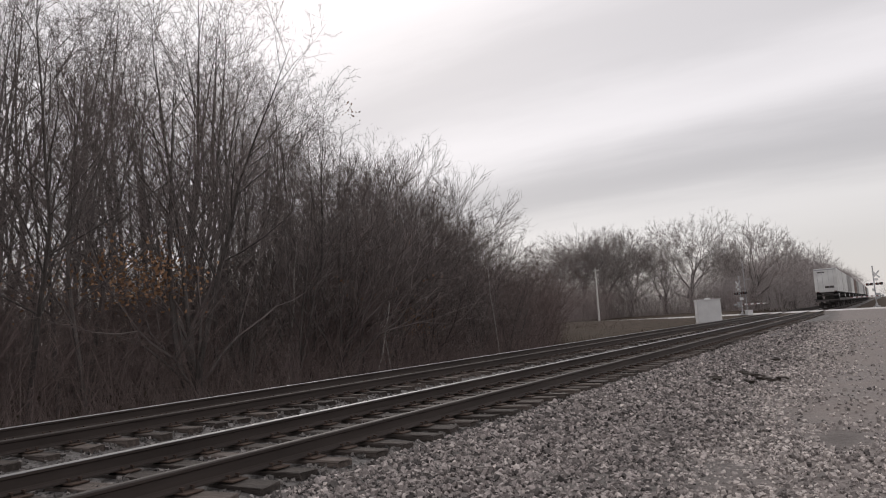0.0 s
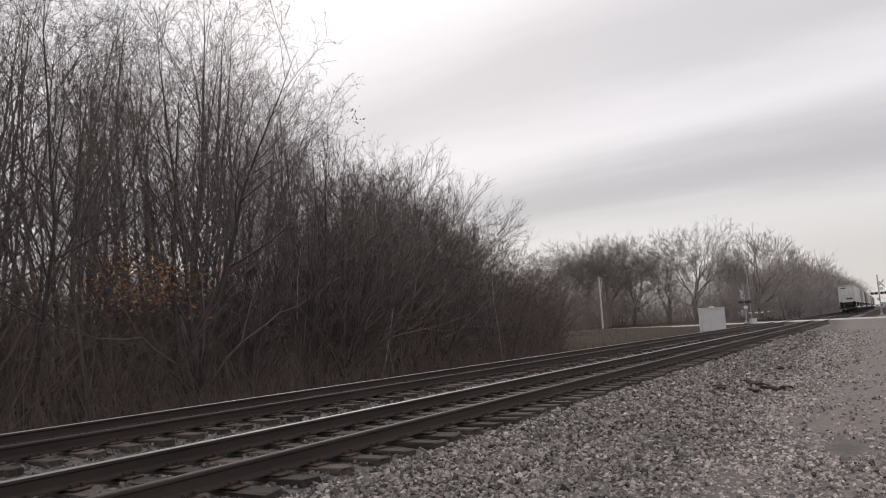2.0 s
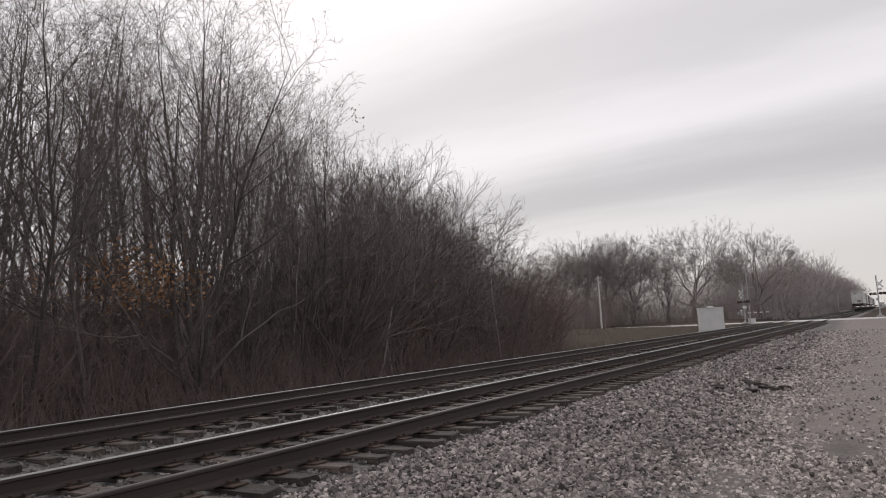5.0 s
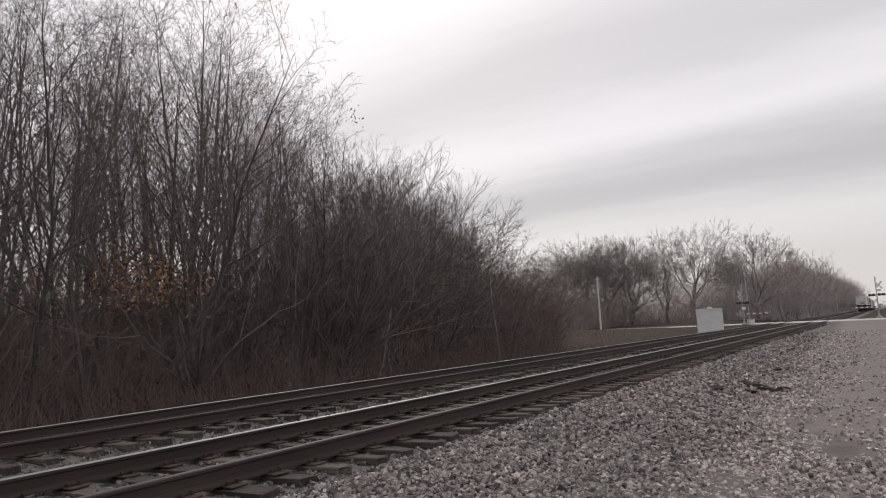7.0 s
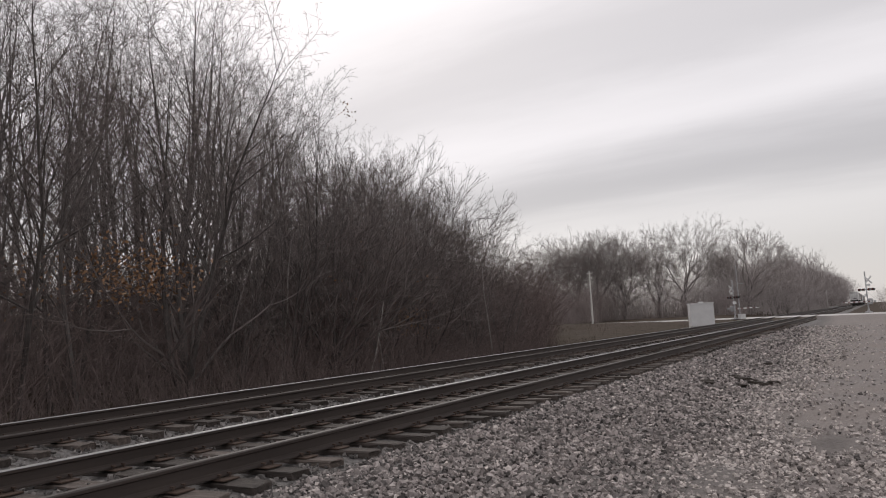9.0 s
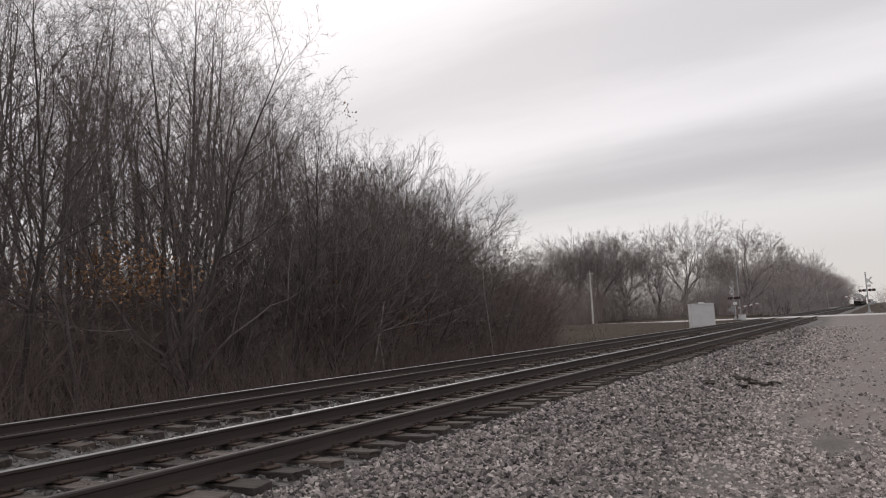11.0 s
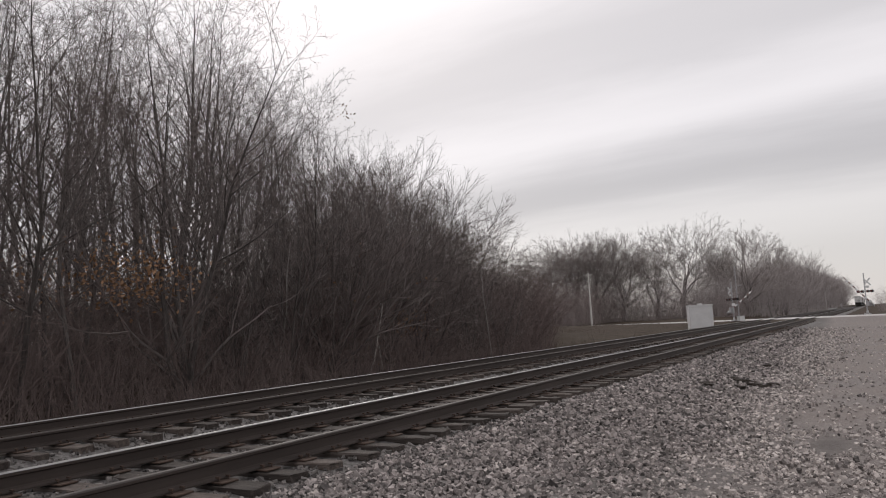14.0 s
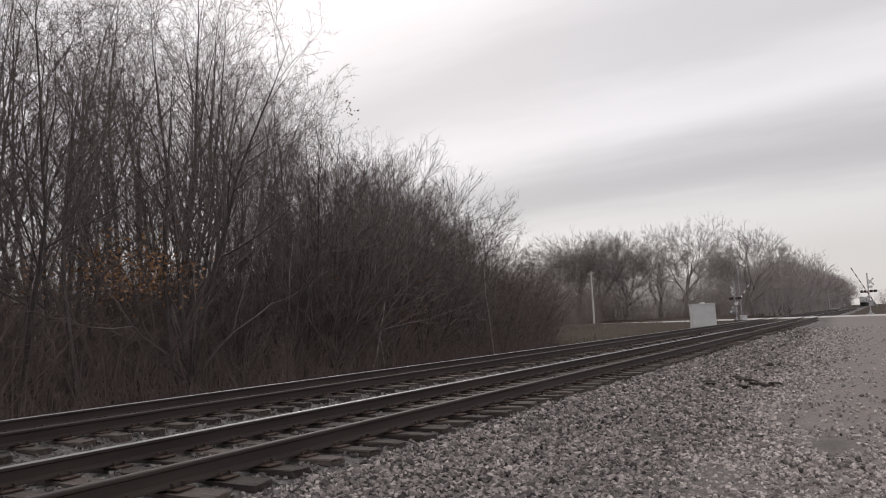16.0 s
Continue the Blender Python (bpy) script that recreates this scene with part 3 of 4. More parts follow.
def build_woods():
    r = random.Random(21)
    kinds = [tree_meshes(100 + k, CLUMP if k % 3 == 0 else WOOD, 15.0, M_BARK, M_TWIG) for k in range(9)]
    lite = [tree_meshes(140 + k, LITE, 15.0, M_BARK, M_TWIG) for k in range(5)]
    heads = [tree_meshes(170 + k, ROUND, 10.0, M_BARK, M_TWIG) for k in range(3)]
    shrubs = [tree_meshes(200 + k, SHRUB if k < 4 else dict(DOME, twigs=1, min=0.0015), 6.0, M_BARK, M_TWIG) for k in range(5)]
    label, group = "tall leafless dark grey tree in a dense wood", "trees of the wood beside the track"
    # trees that stand out at the wood's edge
    for x, y, h, lean, turn, me in ((-15.9, 13.2, 12.0, -2, 40, kinds[0]), (-16.3, 8.0, 11.5, -27, 100, kinds[5]), (-17.4, 7.4, 13.5, -17, 10, kinds[1]), (-17.0, 9.4, 11.5, -24, 250, kinds[8]),
                                    (-16.6, 10.6, 11.8, -10, 200, kinds[4]), (-19.4, 18.4, 12.2, 0, 300, kinds[1]), (-18.6, 16.4, 13.2, 0, 80, kinds[7]),
                                    (-21.4, 24.6, 10.2, 0, 30, kinds[2]), (-20.4, 21.4, 11.0, 0, 200, kinds[5])):
        make_tree("bare_tree", me, pose(x, y, ground_z(x, y) - 0.05, lean, 0, turn), label, group, h / 15.0)
    for x, y, h, turn, me in ((-20.6, 30.2, 11.0, 0, heads[0]), (-22.0, 29.0, 11.4, 80, heads[1]), (-20.4, 32.4, 9.9, 160, heads[2]), (-19.6, 36.0, 8.9, 40, heads[1]),
                              (-20.6, 27.4, 10.6, 220, heads[2])):
        make_tree("bare_tree", me, pose(x, y, ground_z(x, y) - 0.05, 0, 0, turn), "round-headed leafless tree at the wood's edge", group, h / 10.0)
    placed = []
    tries = 0
    while len(placed) < 252 and tries < 20000:
        tries += 1
        tall = len(placed) < 150
        x = -16.8 - 29 * r.random() ** 1.1 if tall else -16.0 - 20 * r.random() ** 1.5
        b = math.tan(radians(22 + 43 * r.random() ** 0.8 if tall else 24 + 43 * r.random() ** 0.7))
        y = -b * x
        if not tall and r.random() > 0.3 + 0.7 * smooth(0.5, 1.3, b):
            continue
        if any((x - u) ** 2 + (y - v) ** 2 < (3.0 if tall else 0.8) for u, v in placed):
            continue
        top = min(wood_height(x, y), wood_height(x, y + 2.2))
        h = top * (1.03 - 0.36 * r.random() ** 1.2) if tall else min(top * r.uniform(0.55, 0.95), r.uniform(4.2, 7.0) + 2.5 * smooth(0.6, 1.5, b))
        h = min(h, 24) if x < -26 else min(h, 17.5)
        if h < (5 if tall else 1.6):
            continue
        placed.append((x, y))
        m = pose(x, y, ground_z(x, y) - 0.05, r.gauss(-3, 5), r.gauss(0, 4), r.uniform(0, 360))
        if tall:
            make_tree("bare_tree", r.choice(kinds if x > -22 else lite), m, label, group, h / 15.0)
        else:
            make_tree("bare_shrub", r.choice(shrubs), m, "bushy leafless small tree at the wood's edge", "small trees at the wood's edge", h / 6.0)


def brush(name, spots, label, seed, mat, shoots=9, spread=1.0):
    """Thickets: thin stems with side shoots, every one a three-sided spike."""
    r = np.random.RandomState(seed)
    sp = np.array(spots)
    n = len(sp)
    p, h = sp[:, :3], sp[:, 3:4]
    lean = np.concatenate([r.normal(0, 0.36 * spread, (n, 2)), np.ones((n, 1))], 1)
    mid = p + lean * h * 0.5
    top = mid + (lean + r.normal(0, 0.2, (n, 3))) * h * 0.5
    rad = 0.006 + 0.003 * h
    a, b, w = [p, mid], [mid + (mid - p) * 0.6, top], [rad, rad * 0.6]
    for k in range(shoots):
        s = p + (top - p) * r.uniform(0.15, 1, (n, 1))
        d = np.concatenate([r.normal(0, 0.34, (n, 2)), r.uniform(-0.08, 0.42, (n, 1))], 1)
        a.append(s)
        b.append(s + d * h * r.uniform(0.35, 0.75, (n, 1)) * spread)
        w.append(rad * 0.42)
    a, b, w = np.concatenate(a), np.concatenate(b), np.concatenate(w)
    u = np.cross(b - a, (0.3, 0.5, 0.81))
    u /= np.linalg.norm(u, axis=1)[:, None] + 1e-9
    v = np.cross(b - a, u)
    v /= np.linalg.norm(v, axis=1)[:, None] + 1e-9
    vs = np.stack([a + u * w, a + (v * 0.87 - u * 0.5) * w, a - (v * 0.87 + u * 0.5) * w, b], 1).reshape(-1, 3)
    fs = (np.array([(0, 1, 3), (1, 2, 3), (2, 0, 3)])[None] + 4 * np.arange(len(a))[:, None, None]).reshape(-1, 3)
    me = bpy.data.meshes.new(name)
    me.from_pydata(vs.tolist(), [], fs.tolist())
    me.materials.append(mat)
    return tagged(new(name, me), label, "brush", kind="stuff")


def build_leaves():
    """Withered leaves that hang on in a few places of the thicket."""
    r = np.random.RandomState(4)
    vs, fs = [], []
    for cx, cy, cz, sx, sz, n in ((-16.3, 12.1, 2.95, 0.85, 0.42, 620), (-17.2, 10.6, 3.0, 0.9, 0.5, 160), (-16.4, 25.0, 1.5, 0.7, 0.45, 190), (-17.0, 23.0, 2.6, 1.6, 1.2, 120), (-22.0, 28.6, 12.3, 0.35, 0.3, 34)):
        for i in range(n):
            c = np.array((cx + r.normal(0, sx * 0.5), cy + r.normal(0, sx), cz + r.normal(0, sz)))
            u = r.normal(0, 1, 3)
            u *= r.uniform(0.04, 0.08) / np.linalg.norm(u)
            v = np.cross(u, r.normal(0, 1, 3))
            v *= 0.6 * np.linalg.norm(u) / (np.linalg.norm(v) + 1e-9)
            o = len(vs)
            vs += [tuple(c - u), tuple(c + v), tuple(c + u), tuple(c - v), tuple(c + (0, 0, 0.012))]
            fs += [(o, o + 1, o + 4), (o + 1, o + 2, o + 4), (o + 2, o + 3, o + 4), (o + 3, o, o + 4)]
    me = bpy.data.meshes.new("withered_leaves")
    me.from_pydata(vs, [], fs)
    me.materials.append(M_LEAF)
    tagged(new("withered_leaves", me), "withered tan leaves caught in the thicket", "leaves", kind="stuff")
    rd = random.Random(9)
    for k, (x, y, lx, ly, h) in enumerate(((-15.6, 20.9, 0.35, 0.5, 3.0), (-16.2, 22.8, -0.2, -0.5, 2.6), (-15.8, 31.0, 0.2, -0.9, 4.2), (-17.0, 18.0, 0.1, 0.2, 5.0))):
        z = ground_z(x, y)
        pts = [(x + lx * f * h * 0.5 + rd.gauss(0, 0.03), y + ly * f * h * 0.35 + rd.gauss(0, 0.03), z - 0.05 + h * f) for f in (0, 0.25, 0.5, 0.75, 1)]
        g = Geo().tube(pts, [0.035, 0.03, 0.025, 0.018, 0.008], 6)
        for f in (0.45, 0.6, 0.7, 0.8, 0.9):
            q = Vector(pts[0]).lerp(Vector(pts[-1]), f)
            g.tube([q, q + Vector((rd.gauss(0, 0.3), rd.gauss(0, 0.3), 0.35)) * (1.4 - f)], [0.012, 0.003], 4, cap=False)
        ob = part("pale_sapling", g, M_PALE, None)
        tagged(ob, "slender pale leaning sapling at the wood's edge", "sapling", "pale saplings")


def build_brush():
    r = random.Random(5)
    spots = []
    while len(spots) < 7000:
        x, y = -13.6 - 10 * r.random() ** 1.3, r.uniform(-2, 62)
        if y / -x > 2.48 - 0.2 * r.random():
            continue
        edge = smooth(-13.2, -18, x)
        h = (0.4 + 3.6 * edge * (1 + 0.9 * noise.noise((x * 0.3, y * 0.22, 3)))) * r.uniform(0.35, 1.25)
        h = min(h, wood_height(x, y) * 0.85)
        h = min(h, 3.4 + 1.5 * smooth(0.5, 1.4, y / -x))
        spots.append((x, y, ground_z(x, y), max(0.3, h)))
    brush("thicket", spots, "dense brown leafless thicket along the wood's edge", 1, M_BRUSH)
    spots = []
    while len(spots) < 5600:
        x, y = -22 - 30 * r.random(), r.uniform(2, 118)
        b = y / -x
        if b > 2.4 - 0.2 * r.random():
            continue
        spots.append((x, y, ground_z(x, y), min((r.uniform(1.5, 4.2) + 4 * r.random() ** 2) * (0.72 + 0.35 * smooth(0.4, 1.5, b)), wood_height(x, y) * 0.85)))
    brush("undergrowth", spots, "tangled brown undergrowth deep in the wood", 2, M_BRUSH)


def build_grass():
    r = random.Random(77)
    spots = []
    while len(spots) < 5000:
        x, y = -12.9 - 27 * r.random() ** 1.4, r.uniform(20, 112)
        if y / -x < 2.0 or (Vector((x, y, 0)) - ROAD_C).dot(ROAD_N) > -ROAD_HALF - 0.5 or (abs(x + 14.3) < 1.8 and abs(y - 72.4) < 2):
            continue
        spots.append((x, y, ground_z(x, y), r.uniform(0.06, 0.25) + 0.35 * smooth(0.1, 0.5, noise.noise((x * 0.2, y * 0.2, 1)))))
    for i in range(700):
        x, y = -12.9 - 1.8 * r.random(), r.uniform(-2, 60)
        spots.append((x, y, ground_z(x, y), r.uniform(0.15, 0.5)))
    brush("dry_grass", spots, "pale brown dry grass between track and road", 12, M_GRASS, 4)


def build_background():
    r = random.Random(31)
    oaks = [tree_meshes(300 + k, OAK, 17.0, M_OAK, M_OAKTWIG_HAZED) for k in range(4)]
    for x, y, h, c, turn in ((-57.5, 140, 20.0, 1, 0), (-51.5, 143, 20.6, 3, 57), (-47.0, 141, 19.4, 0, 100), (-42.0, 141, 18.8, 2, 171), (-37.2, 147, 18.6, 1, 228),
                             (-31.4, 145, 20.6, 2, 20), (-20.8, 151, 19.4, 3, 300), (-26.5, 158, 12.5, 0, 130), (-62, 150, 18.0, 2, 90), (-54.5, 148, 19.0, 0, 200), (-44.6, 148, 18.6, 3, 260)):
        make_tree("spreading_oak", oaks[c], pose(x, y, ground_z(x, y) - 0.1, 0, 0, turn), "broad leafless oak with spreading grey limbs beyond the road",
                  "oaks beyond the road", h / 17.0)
    heads = [tree_meshes(320 + k, dict(ROUND, depth=5, min=0.0013), 10.0, M_OAK, M_GREY_HAZED) for k in range(3)]
    domes = [tree_meshes(330 + k, DOME, 6.0, M_OAK, M_GREY_HAZED) for k in range(3)]

    def belt_top(y):
        return np.interp(y, [130, 150, 180, 230, 330, 420, 560], [9.5, 11.5, 15.4, 18.4, 19.0, 18.4, 14.0])

    n = 0
    while n < 44:
        y = 150 + 400 * (n + r.random()) / 44 * (0.45 + 0.55 * (n + 1) / 44)
        x = -16.0 - 12 * r.random() - max(0, 165 - y) * 0.3
        n += 1
        make_tree("bare_tree", r.choice(heads), pose(x, y, ground_z(x, y), 0, 0, r.uniform(0, 360)), "leafless grey tree in the belt beyond the crossing",
                  "tree belt beyond the crossing", belt_top(y) * r.uniform(0.82, 1.04) / 10.0)
    for i in range(18):
        x, y = -14.2 - 3.5 * r.random(), 300 + 270 * (i + r.random()) / 18
        make_tree("bare_tree", r.choice(heads), pose(x, y, ground_z(x, y), 0, 0, r.uniform(0, 360)), "leafless grey tree in the belt beyond the crossing",
                  "tree belt beyond the crossing", belt_top(y) * r.uniform(0.9, 1.03) / 10.0)
    for i in range(56):
        y = 136 + 410 * (i / 56) ** 1.4
        x = -14.6 - 7 * r.random() - max(0, 165 - y) * 0.3
        make_tree("bare_shrub", r.choice(domes), pose(x, y, ground_z(x, y) - 0.05, 0, 0, r.uniform(0, 360)), "bushy grey leafless tree in the belt beyond the crossing",
                  "bushy trees beyond the crossing", belt_top(y) * r.uniform(0.45, 0.82) / 6.0)
    spots = []
    for i in range(4800):
        y = 134 + 440 * r.random() ** 1.5
        x = -12.8 - 20 * r.random() - max(0, 165 - y) * 0.3
        e_ = smooth(-12.8, -17, x)
        spots.append((x, y, ground_z(x, y), (0.28 + 0.45 * e_) * belt_top(y) * r.uniform(0.7, 1.15)))
    brush("far_thicket", spots, "grey brown scrub of the belt beyond the crossing", 8, M_GREY_HAZED, 11, 0.5)
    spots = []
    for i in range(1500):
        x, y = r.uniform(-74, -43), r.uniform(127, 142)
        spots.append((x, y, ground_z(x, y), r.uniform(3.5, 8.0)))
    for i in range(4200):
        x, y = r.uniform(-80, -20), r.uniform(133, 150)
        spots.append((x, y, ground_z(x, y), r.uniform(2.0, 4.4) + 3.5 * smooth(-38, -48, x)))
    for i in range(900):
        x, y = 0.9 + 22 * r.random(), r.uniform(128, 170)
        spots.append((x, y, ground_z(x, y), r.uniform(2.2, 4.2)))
    brush("roadside_hedge", spots, "brown leafless hedge along the far side of the road", 18, M_HEDGE_HAZED)


# ---- road and crossing ----
def build_road():
    g = Geo()
    n = 90
    rows_ = []
    for i in range(n + 1):
        s = -260 + 420 * i / n
        rows_.append(ROAD_C + ROAD_DIR * s)
    vs, fs = [], []
    for p in rows_:
        for o, dz in ((-ROAD_HALF - 0.3, -0.12), (-ROAD_HALF, 0.03), (0, 0.07), (ROAD_HALF, 0.03), (ROAD_HALF + 0.3, -0.12)):
            q = p + ROAD_N * o
            vs.append((q.x, q.y, 0.10 + dz))
    for i in range(n):
        for k in range(4):
            fs.append((i * 5 + k, i * 5 + k + 1, i * 5 + k + 6, i * 5 + k + 5))
    ob = part("road", g.add(vs, fs), M_ROAD, None)
    tagged(ob, "pale grey country road crossing the tracks", "road", kind="structure")


def crossbuck(parent, z, face):
    for a in (45, -45):
        g = Geo().box((0, 0, 0), (1.05, 0.012, 0.17), bev=0.004)
        part("crossbuck_board", g, M_WHITE, parent, "white crossbuck board", pose(0, -face * 0.09 + 0.014 * face * (a > 0), z, 0, a, 0))


def build_signal(x, y, z, turn, arm, label):
    """A mast with crossbuck, two pairs of flashers and a gate arm that lies along its own x axis."""
    t = thing("crossing_signal", pose(x, y, z, 0, 0, turn), label, "crossing signal", "level crossing signals")
    part("base", Geo().box((0, 0, 0.08), (0.5, 0.5, 0.16), bev=0.03), M_ALU, t, "grey footing")
    part("mast", Geo().tube([(0, 0, 0.2), (0, 0, 4.15)], [0.065, 0.06], 10).tube([(0, 0, 0.2), (0, 0, 0.42)], [0.14, 0.1], 10), M_ALU, t, "galvanised steel mast")
    part("finial", Geo().tube([(0, 0, 4.15), (0, 0, 4.19), (0, 0, 4.25)], [0.075, 0.07, 0.02], 10), M_ALU, t)
    buck = thing("crossbuck", pose(0, 0.34, 0, 0, 0, 90), "white X-shaped crossing boards", "sign")
    buck.parent = t
    del buck["category"]
    crossbuck(buck, 3.45, 1)
    part("bracket", Geo().tube([(-0.34, 0, 3.45), (0.05, 0, 3.45)], [0.025, 0.025], 6), M_ALU, buck)
    part("track_count_sign", Geo().box((0, -0.1, 2.92), (0.42, 0.012, 0.24), bev=0.004), M_WHITE, buck, "small white sign board")
    bar = part("light_bar", Geo().tube([(0, -0.76, 2.45), (0, 0.76, 2.45)], [0.035, 0.035], 8), M_ALU, t)
    for s in (-1.22, -0.52, 0.52, 1.22):
        for o in (-1, 1):
            lamp = part("flasher", Geo().tube([(o * 0.10, s * 0.6, 2.45), (o * 0.16, s * 0.6, 2.45)], [0.12, 0.12], 12)
                        .tube([(o * 0.10, s * 0.6, 2.45), (o * 0.12, s * 0.6, 2.45)], [0.14, 0.14], 14), M_BLACK, bar, "black flasher with round backboard")
            part("lens", Geo().tube([(o * 0.162, s * 0.6, 2.45), (o * 0.175, s * 0.6, 2.45)], [0.11, 0.08], 12), M_LENS, bar, "dark red lens")
    part("bell", Geo().tube([(0, 0, 4.25), (0, 0, 4.3), (0, 0, 4.38)], [0.02, 0.12, 0.05], 10), M_ALU, t)
    part("gate_mechanism", Geo().box((0.02, 0.27, 1.2), (0.45, 0.36, 0.62), bev=0.03), M_ALU, t, "grey gate machine case")
    part("warning_board", Geo().box((0.0, -0.12, 1.85), (0.5, 0.02, 0.3), bev=0.005), M_WHITE, t, "small white notice board")
    n = max(6, round(arm / 0.4))
    gate = part("gate_arm", Geo().box((-0.2, 0, 0), (0.6, 0.16, 0.12), bev=0.02), M_ALU, t, "striped red and white gate arm", pose(0, 0.52, 1.2))
    for i in range(n):
        a, b = arm * i / n, arm * (i + 1) / n
        w = 0.15 - 0.05 * i / n
        part("stripe", Geo().box(((a + b) / 2, 0, 0), (b - a, 0.035, w), bev=0.004), M_RED if i % 2 else M_WHITE, gate, "red band" if i % 2 else "white band")
    part("counterweight", Geo().box((-0.42, 0, 0), (0.24, 0.12, 0.26), bev=0.03), M_ALU, gate)
    return t, gate


def build_bungalow():
    t = thing("signal_bungalow", pose(-14.3, 72.4, -0.30, 0, 0, 20), "white metal equipment cabin with a flat roof on a pad", "equipment cabin")
    part("pad", Geo().box((0, 0, 0.07), (2.18, 1.86, 0.22), bev=0.02), M_ROAD, t, "concrete pad")
    part("body", Geo().box((0, 0, 1.20), (2.12, 1.8, 2.05), bev=0.02), M_WHITE, t, "white painted steel body")
    part("roof", Geo().box((0, 0, 2.27), (2.22, 1.92, 0.09), bev=0.02), M_WHITE, t)
    part("vent", Geo().box((0.05, 0, 2.38), (0.45, 0.35, 0.14), bev=0.03), M_WHITE, t)
    door = part("door", Geo().box((1.07, 0, 1.15), (0.03, 0.9, 1.85), bev=0.008), M_WHITE, t)
    part("handle", Geo().box((1.10, 0.33, 1.1), (0.04, 0.04, 0.16), bev=0.008), M_BLACK, door)
    for k in (-0.7, 0, 0.7):
        part("seam", Geo().box((k, -0.903, 1.2), (0.03, 0.012, 1.98), bev=0.003), M_WHITE, t)
    c = thing("battery_box", pose(-12.75, 86.6, 0.10, 0, 0, 48), "low white equipment box beside the signal mast", "equipment box")
    part("body", Geo().box((0, 0, 0.26), (0.66, 0.48, 0.52), bev=0.02), M_WHITE, c)
    part("lid", Geo().box((0, 0, 0.55), (0.72, 0.54, 0.06), bev=0.015), M_WHITE, c)


def build_scraps():
    r = random.Random(12)
    m = ramp_mat("rotten_wood", [(0.03, 0.024, 0.02), (0.07, 0.055, 0.046)], 5, stretch=(0.5, 5, 5), bump=0.6)
    for x, y, ln, turn in ((-2.86, 14.5, 0.34, -48), (-2.74, 14.1, 0.20, -20), (-2.55, 15.6, 0.22, -34), (-2.40, 15.2, 0.16, -14), (-2.26, 14.9, 0.26, -30), (-2.08, 14.6, 0.18, 12),
                           (-1.95, 14.1, 0.24, -25), (-1.78, 13.9, 0.20, -8), (-1.66, 14.2, 0.15, 20), (-2.12, 13.7, 0.13, -60), (-2.35, 19.2, 0.16, 30)):
        g = Geo().box((0, 0, 0.02), (ln, 0.09, 0.045), bev=0.012)
        g.v = [(a + r.uniform(-0.05, 0.05), b + r.uniform(-0.02, 0.02), c + r.uniform(-0.012, 0.012)) for a, b, c in g.v]
        ob = part("wood_scrap", g, m, None, m=pose(x, y, ground_z(x, y) + 0.03, r.uniform(-6, 6), r.uniform(-8, 8), turn))
        tagged(ob, "dark splintered scrap of sleeper wood on gravel", "wood scrap", "wood scraps on the gravel")
    t = thing("steel_pole", pose(-13.0, 87.2, 0.1), "slim galvanised pole with a small board beside the signal", "pole")
    part("pole", Geo().tube([(0, 0, 0), (0, 0, 6.2)], [0.06, 0.045], 8), M_ALU, t)
    part("board", Geo().box((0.35, 0, 4.0), (0.55, 0.04, 0.10), bev=0.01), M_ALU, t)


def build_lineside():
    c = thing("lineside_box", pose(-12.3, 290, ground_z(-12.3, 290), 0, 0, 0), "low white equipment box beside the far track", "equipment box")
    part("body", Geo().box((0, 0, 0.28), (2.6, 0.9, 0.56), bev=0.03), M_WHITE, c)
    part("lid", Geo().box((0, 0, 0.59), (2.7, 1.0, 0.06), bev=0.02), M_WHITE, c)
    p = thing("lineside_post", pose(-12.9, 268, ground_z(-12.9, 268)), "slim grey wooden post in front of the far tree belt", "pole")
    part("post", Geo().tube([(0, 0, 0), (0, 0, 6.6)], [0.13, 0.10], 8), M_POLE, p)
    m = thing("marker_post", pose(-12.4, 385, ground_z(-12.4, 385)), "white marker post beside the far track", "marker")
    part("post", Geo().tube([(0, 0, 0), (0, 0, 1.7)], [0.06, 0.06], 6), M_ALU, m)
    part("plate", Geo().box((0, -0.07, 1.7), (0.7, 0.04, 0.9), bev=0.01), M_WHITE, m)


def build_pole():
    t = thing("utility_pole", pose(-38.6, 111.4, 0.05, 0, 0, -42), "short pale grey wooden utility pole beside the road", "utility pole")
    part("pole", Geo().tube([(0, 0, 0), (0.02, 0, 4), (0, 0, 8.6)], [0.15, 0.13, 0.10], 10), M_POLE, t)
    arm = part("crossarm", Geo().box((0, 0.12, 8.2), (1.9, 0.1, 0.12), bev=0.01), M_POLE, t)
    for k in (-0.8, -0.35, 0.8):
        part("insulator", Geo().tube([(k, 0.12, 8.26), (k, 0.12, 8.36), (k, 0.12, 8.42)], [0.03, 0.06, 0.03], 8), M_ALU, arm)


# ---- the train: trailers on flat cars ----
CAR_LEN = 17.5


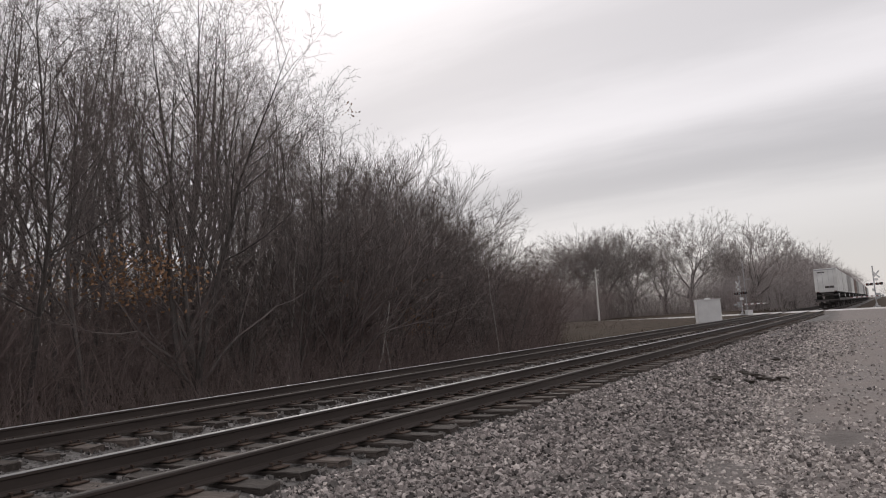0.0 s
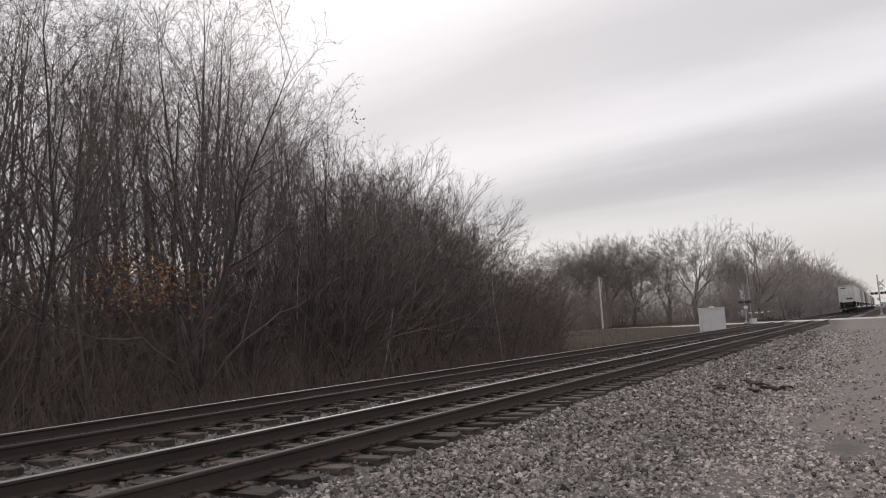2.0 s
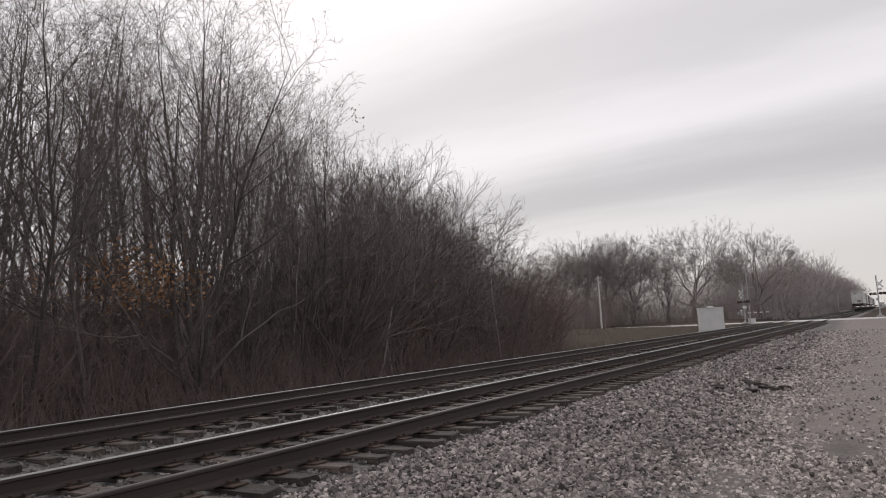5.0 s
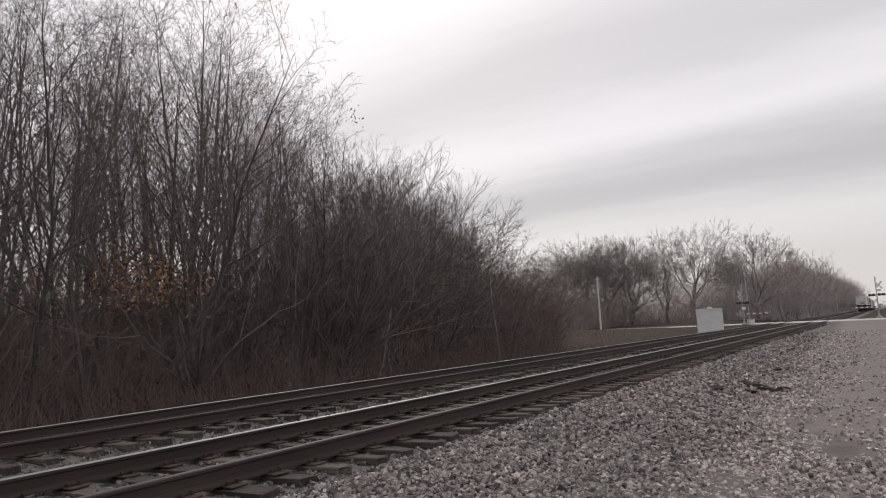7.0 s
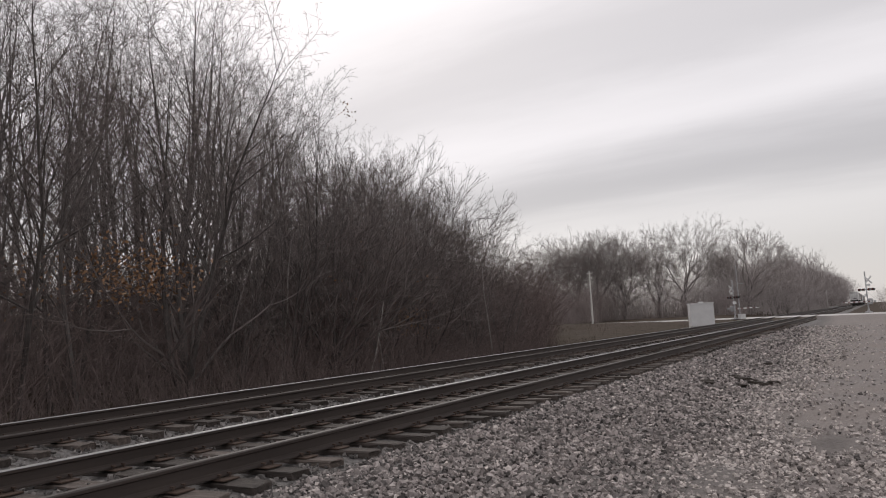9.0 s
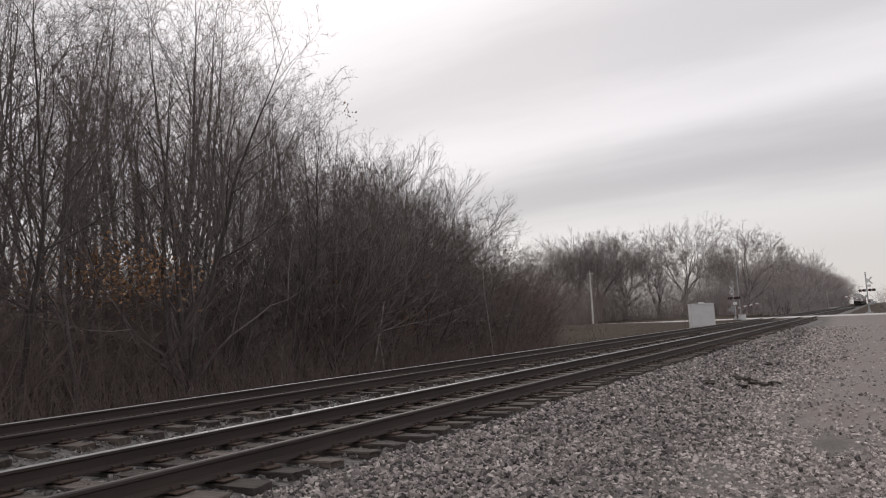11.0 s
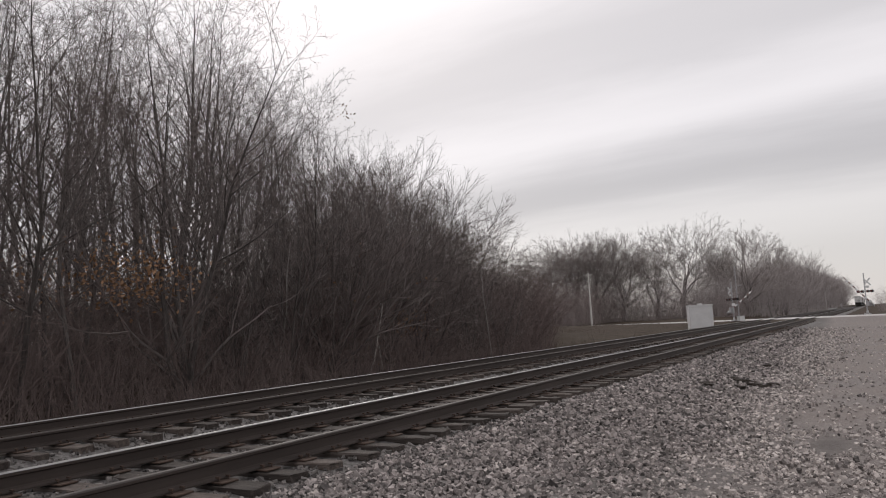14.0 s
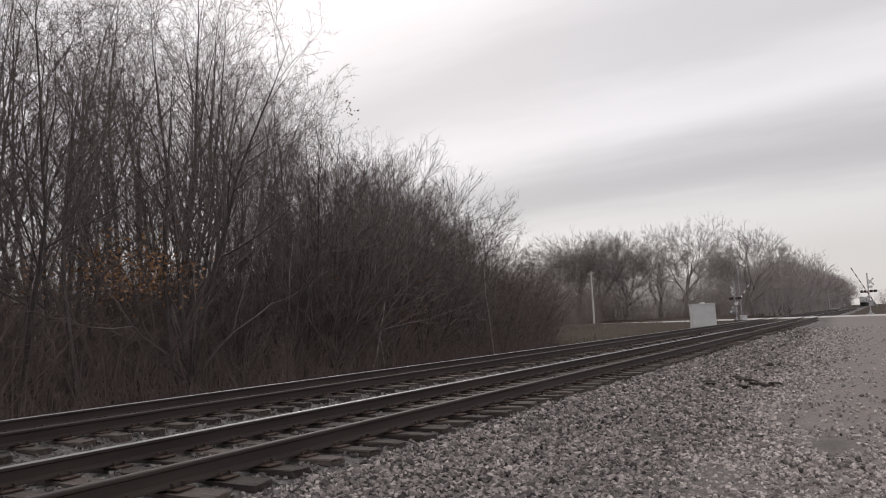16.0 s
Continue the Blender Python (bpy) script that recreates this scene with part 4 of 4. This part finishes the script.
def build_flat_car():
    t = thing("flat_car", pose(NEAR_TRACK, 0, 0.19), "sooty low steel railway flat car", "railway car", "flat cars of the train")
    part("deck", Geo().box((0, 8.4, 0.98), (2.7, 16.6, 0.22), bev=0.02), M_CAR, t)
    part("centre_sill", Geo().box((0, 8.4, 0.72), (0.6, 16.0, 0.4), bev=0.03), M_CAR, t)
    for s in (-1, 1):
        part("side_rail", Geo().box((s * 1.33, 8.4, 1.04), (0.08, 16.6, 0.36), bev=0.01), M_CAR, t)
    part("coupler", Geo().box((0, -0.25, 0.82), (0.25, 0.75, 0.28), bev=0.04), M_CAR, t)
    for yy in (2.2, 14.6):
        truck = part("truck", Geo().box((0, 0, 0.5), (2.2, 0.35, 0.3), bev=0.04), M_CAR, t, "", pose(0, yy, 0))
        for s in (-1, 1):
            part("side_frame", Geo().box((s * 1.02, 0, 0.5), (0.14, 2.3, 0.28), bev=0.04), M_CAR, truck)
        for a in (-0.88, 0.88):
            g = Geo().tube([(-1.0, a, 0.42), (1.0, a, 0.42)], [0.08, 0.08], 8)
            for s in (-1, 1):
                g.tube([(s * 0.70, a, 0.42), (s * 0.84, a, 0.42)], [0.42, 0.42], 20)
            part("wheelset", g, M_CAR, truck)
    return t


def build_trailer(skin, label, length=14.6):
    t = thing("semi_trailer", pose(NEAR_TRACK, 0, 1.28), label, "trailer", "trailers on the train")
    box_ = part("box", Geo().box((0, length / 2, 2.42), (2.6, length, 3.0), bev=0.05), skin, t)
    for s in (-1, 1):
        part("rear_door", Geo().box((s * 0.63, -0.02, 2.48), (1.22, 0.04, 2.6), bev=0.008), skin, t)
        part("tail_lamp", Geo().box((s * 1.0, -0.03, 0.98), (0.35, 0.05, 0.1), bev=0.01), M_LENS, t)
        for k in (-0.28, 0.28):
            part("locking_bar", Geo().tube([(s * 0.63 + k, -0.055, 1.3), (s * 0.63 + k, -0.055, 3.7)], [0.018, 0.018], 6), M_ALU, t)
    part("header", Geo().box((0, -0.03, 3.80), (2.5, 0.05, 0.16), bev=0.01), M_ALU, t)
    part("lettering_bar", Geo().box((-0.45, -0.045, 3.45), (0.8, 0.012, 0.16)), M_CAR, t, "dark bar of lettering")
    part("rear_plate", Geo().box((0.35, -0.045, 1.55), (1.0, 0.012, 0.28)), M_CAR, t, "dark plate on the rear doors")
    part("bumper", Geo().box((0, 0.05, 0.52), (2.3, 0.1, 0.12), bev=0.01), M_CAR, t)
    for yy in (1.4, 2.6):
        ax = part("axle", Geo().tube([(-1.1, yy, 0.5), (1.1, yy, 0.5)], [0.07, 0.07], 8), M_CAR, t)
        for s in (-1, 1):
            part("wheel", Geo().tube([(s * 0.72, yy, 0.5), (s * 1.26, yy, 0.5)], [0.5, 0.5], 20), M_TYRE, ax)
            part("hub", Geo().tube([(s * 1.26, yy, 0.5), (s * 1.29, yy, 0.5)], [0.24, 0.2], 14), M_WHITE, ax)
    part("landing_gear", Geo().box((0, length - 3, 0.55), (2.0, 0.15, 1.0), bev=0.02), M_CAR, t)
    part("chassis", Geo().box((0, length / 2, 0.80), (1.3, length - 0.3, 0.26), bev=0.02), M_CAR, t)
    for s in (-1, 1):
        for k in range(10):
            part("side_post", Geo().box((s * 1.305, 1.2 + k * (length - 2) / 9, 2.5), (0.02, 0.05, 2.7)), skin, box_)
    return t


TRAIN = [(0.0, 103.5), (1.5, 137.0), (3.5, 181.0), (4.2, 196.0), (7.0, 256.0), (9.0, 299.0), (11.5, 352.0), (16.0, 448.0)]


def motions():
    for i, ob in enumerate(cars):
        walk(ob, [(t, pose(NEAR_TRACK, y + CAR_LEN * i, 0.19)) for t, y in TRAIN])
    for i, ob in enumerate(trailers):
        walk(ob, [(t, pose(NEAR_TRACK, y + CAR_LEN * i + 0.6, 1.28)) for t, y in TRAIN])
    lift = [(0, 0), (10.0, 0), (10.6, 4), (11.5, 14), (13.0, 25), (14.0, 33.5), (15.0, 41), (16.0, 48)]
    for g in gates:
        walk(g, [(t, pose(0, 0.52, 1.2, 0, -a, 0)) for t, a in lift])


# ---- build ----
build_ground()
build_bed()
build_road()
build_track(NEAR_TRACK, "near railway track on weathered wooden sleepers in ballast", 4.57 - 0.511 * 12, 0.511, 1)
build_track(FAR_TRACK, "second railway track beside the wood on wooden sleepers", -2.0, 0.511, 2)
build_bungalow()
build_pole()
build_lineside()
gates = []
for args in ((-13.4, 86.3, 0.12, 48, 3.7, "crossing signal with a short gate arm beside the equipment cabin"),
             (-0.5, 88.7, 0.10, 238, 5.0, "crossing signal with crossbuck and long gate arm past the road")):
    gates.append(build_signal(*args)[1])
cars, trailers = [build_flat_car()], [build_trailer(M_TRAILER, "white box semi-trailer riding on a flat car")]
cont = build_trailer(M_CONT, "grey box semi-trailer riding on a flat car")
brown = build_trailer(M_CONTB, "brown box semi-trailer riding on a flat car")
for i in range(1, 15):
    cars.append(copy_thing(cars[0], pose(NEAR_TRACK, CAR_LEN * i, 0.19)))
    if i == 2:
        trailers.append(cont)
    elif i == 4:
        trailers.append(brown)
    else:
        trailers.append(copy_thing((trailers[0], cont, brown)[(0, 0, 1, 0, 2, 1, 0)[i % 7]], pose(NEAR_TRACK, CAR_LEN * i + 0.6, 1.28)))
build_woods()
build_background()
build_brush()
build_grass()
build_leaves()
build_scraps()


def build_stones():
    r = np.random.RandomState(11)
    spots, light = [], []
    for lo, hi, dens, s0, s1 in ((3.4, 8, 640, 0.022, 0.052), (8, 13, 400, 0.026, 0.058), (13, 20, 190, 0.03, 0.068), (20, 32, 75, 0.04, 0.08), (32, 52, 22, 0.05, 0.09)):
        n = int(dens * (hi - lo) * 8)
        for x, y in zip(r.uniform(-4.5, 3.5, n), r.uniform(lo, hi, n)):
            if x > 0.2 * y + 0.3:
                continue
            n_ = noise.noise((x * 0.9, y * 0.35, 2))
            worn = 0.90 * smooth(-1.6, -0.4, x + 0.7 * n_) * smooth(7.4, 11.4, y + 2.5 * n_)
            worn = max(worn, 0.4 * smooth(0.0, 0.5, noise.noise((x * 1.3, y * 0.6, 6))) * smooth(-2.2, -1.2, x))
            if r.rand() < worn or math.hypot((x + 0.50) / 0.28, (y - 8.15) / 0.75) < 0.55 + 0.5 * r.rand():
                continue
            s = r.uniform(s0, s1) * (1 - 0.25 * smooth(-3.0, -1.0, x)) * (1.5 if r.rand() < 0.04 else 1)
            z = max(bed_z(x, y), ground_z(x, y) + 0.012) if x < -3.05 else ground_z(x, y) + 0.012
            lot = smooth(-0.35, 0.35, x + 1.5 + 0.042 * (y - 6) + 0.5 * noise.noise((x * 0.6, y * 0.4, 7)))
            (light if r.rand() < 0.12 + 0.8 * lot else spots).append((x, y, z + s * 0.2, s))
    stones("loose_gravel", spots, "loose dark grey crushed stones on the ballast shoulder", M_STONE)
    stones("light_gravel", light, "loose pale grey crushed gravel on the lot", M_LIGHT)
    spots = []
    for lo, hi, dens in ((-3, 12, 150), (12, 32, 45)):
        n = int(dens * (hi - lo) * 7.9)
        for x, y in zip(r.uniform(-12.2, -4.3, n), r.uniform(lo, hi, n)):
            s = r.uniform(0.03, 0.06)
            if abs(abs(x - NEAR_TRACK) - HALF) < 0.14 or abs(abs(x - FAR_TRACK) - HALF) < 0.14:
                continue
            spots.append((x, y, bed_z(x, y) + s * 0.15, s))
    stones("loose_ballast", spots, "oily grey crushed ballast stones between the sleepers", M_OILY)


build_stones()
motions()
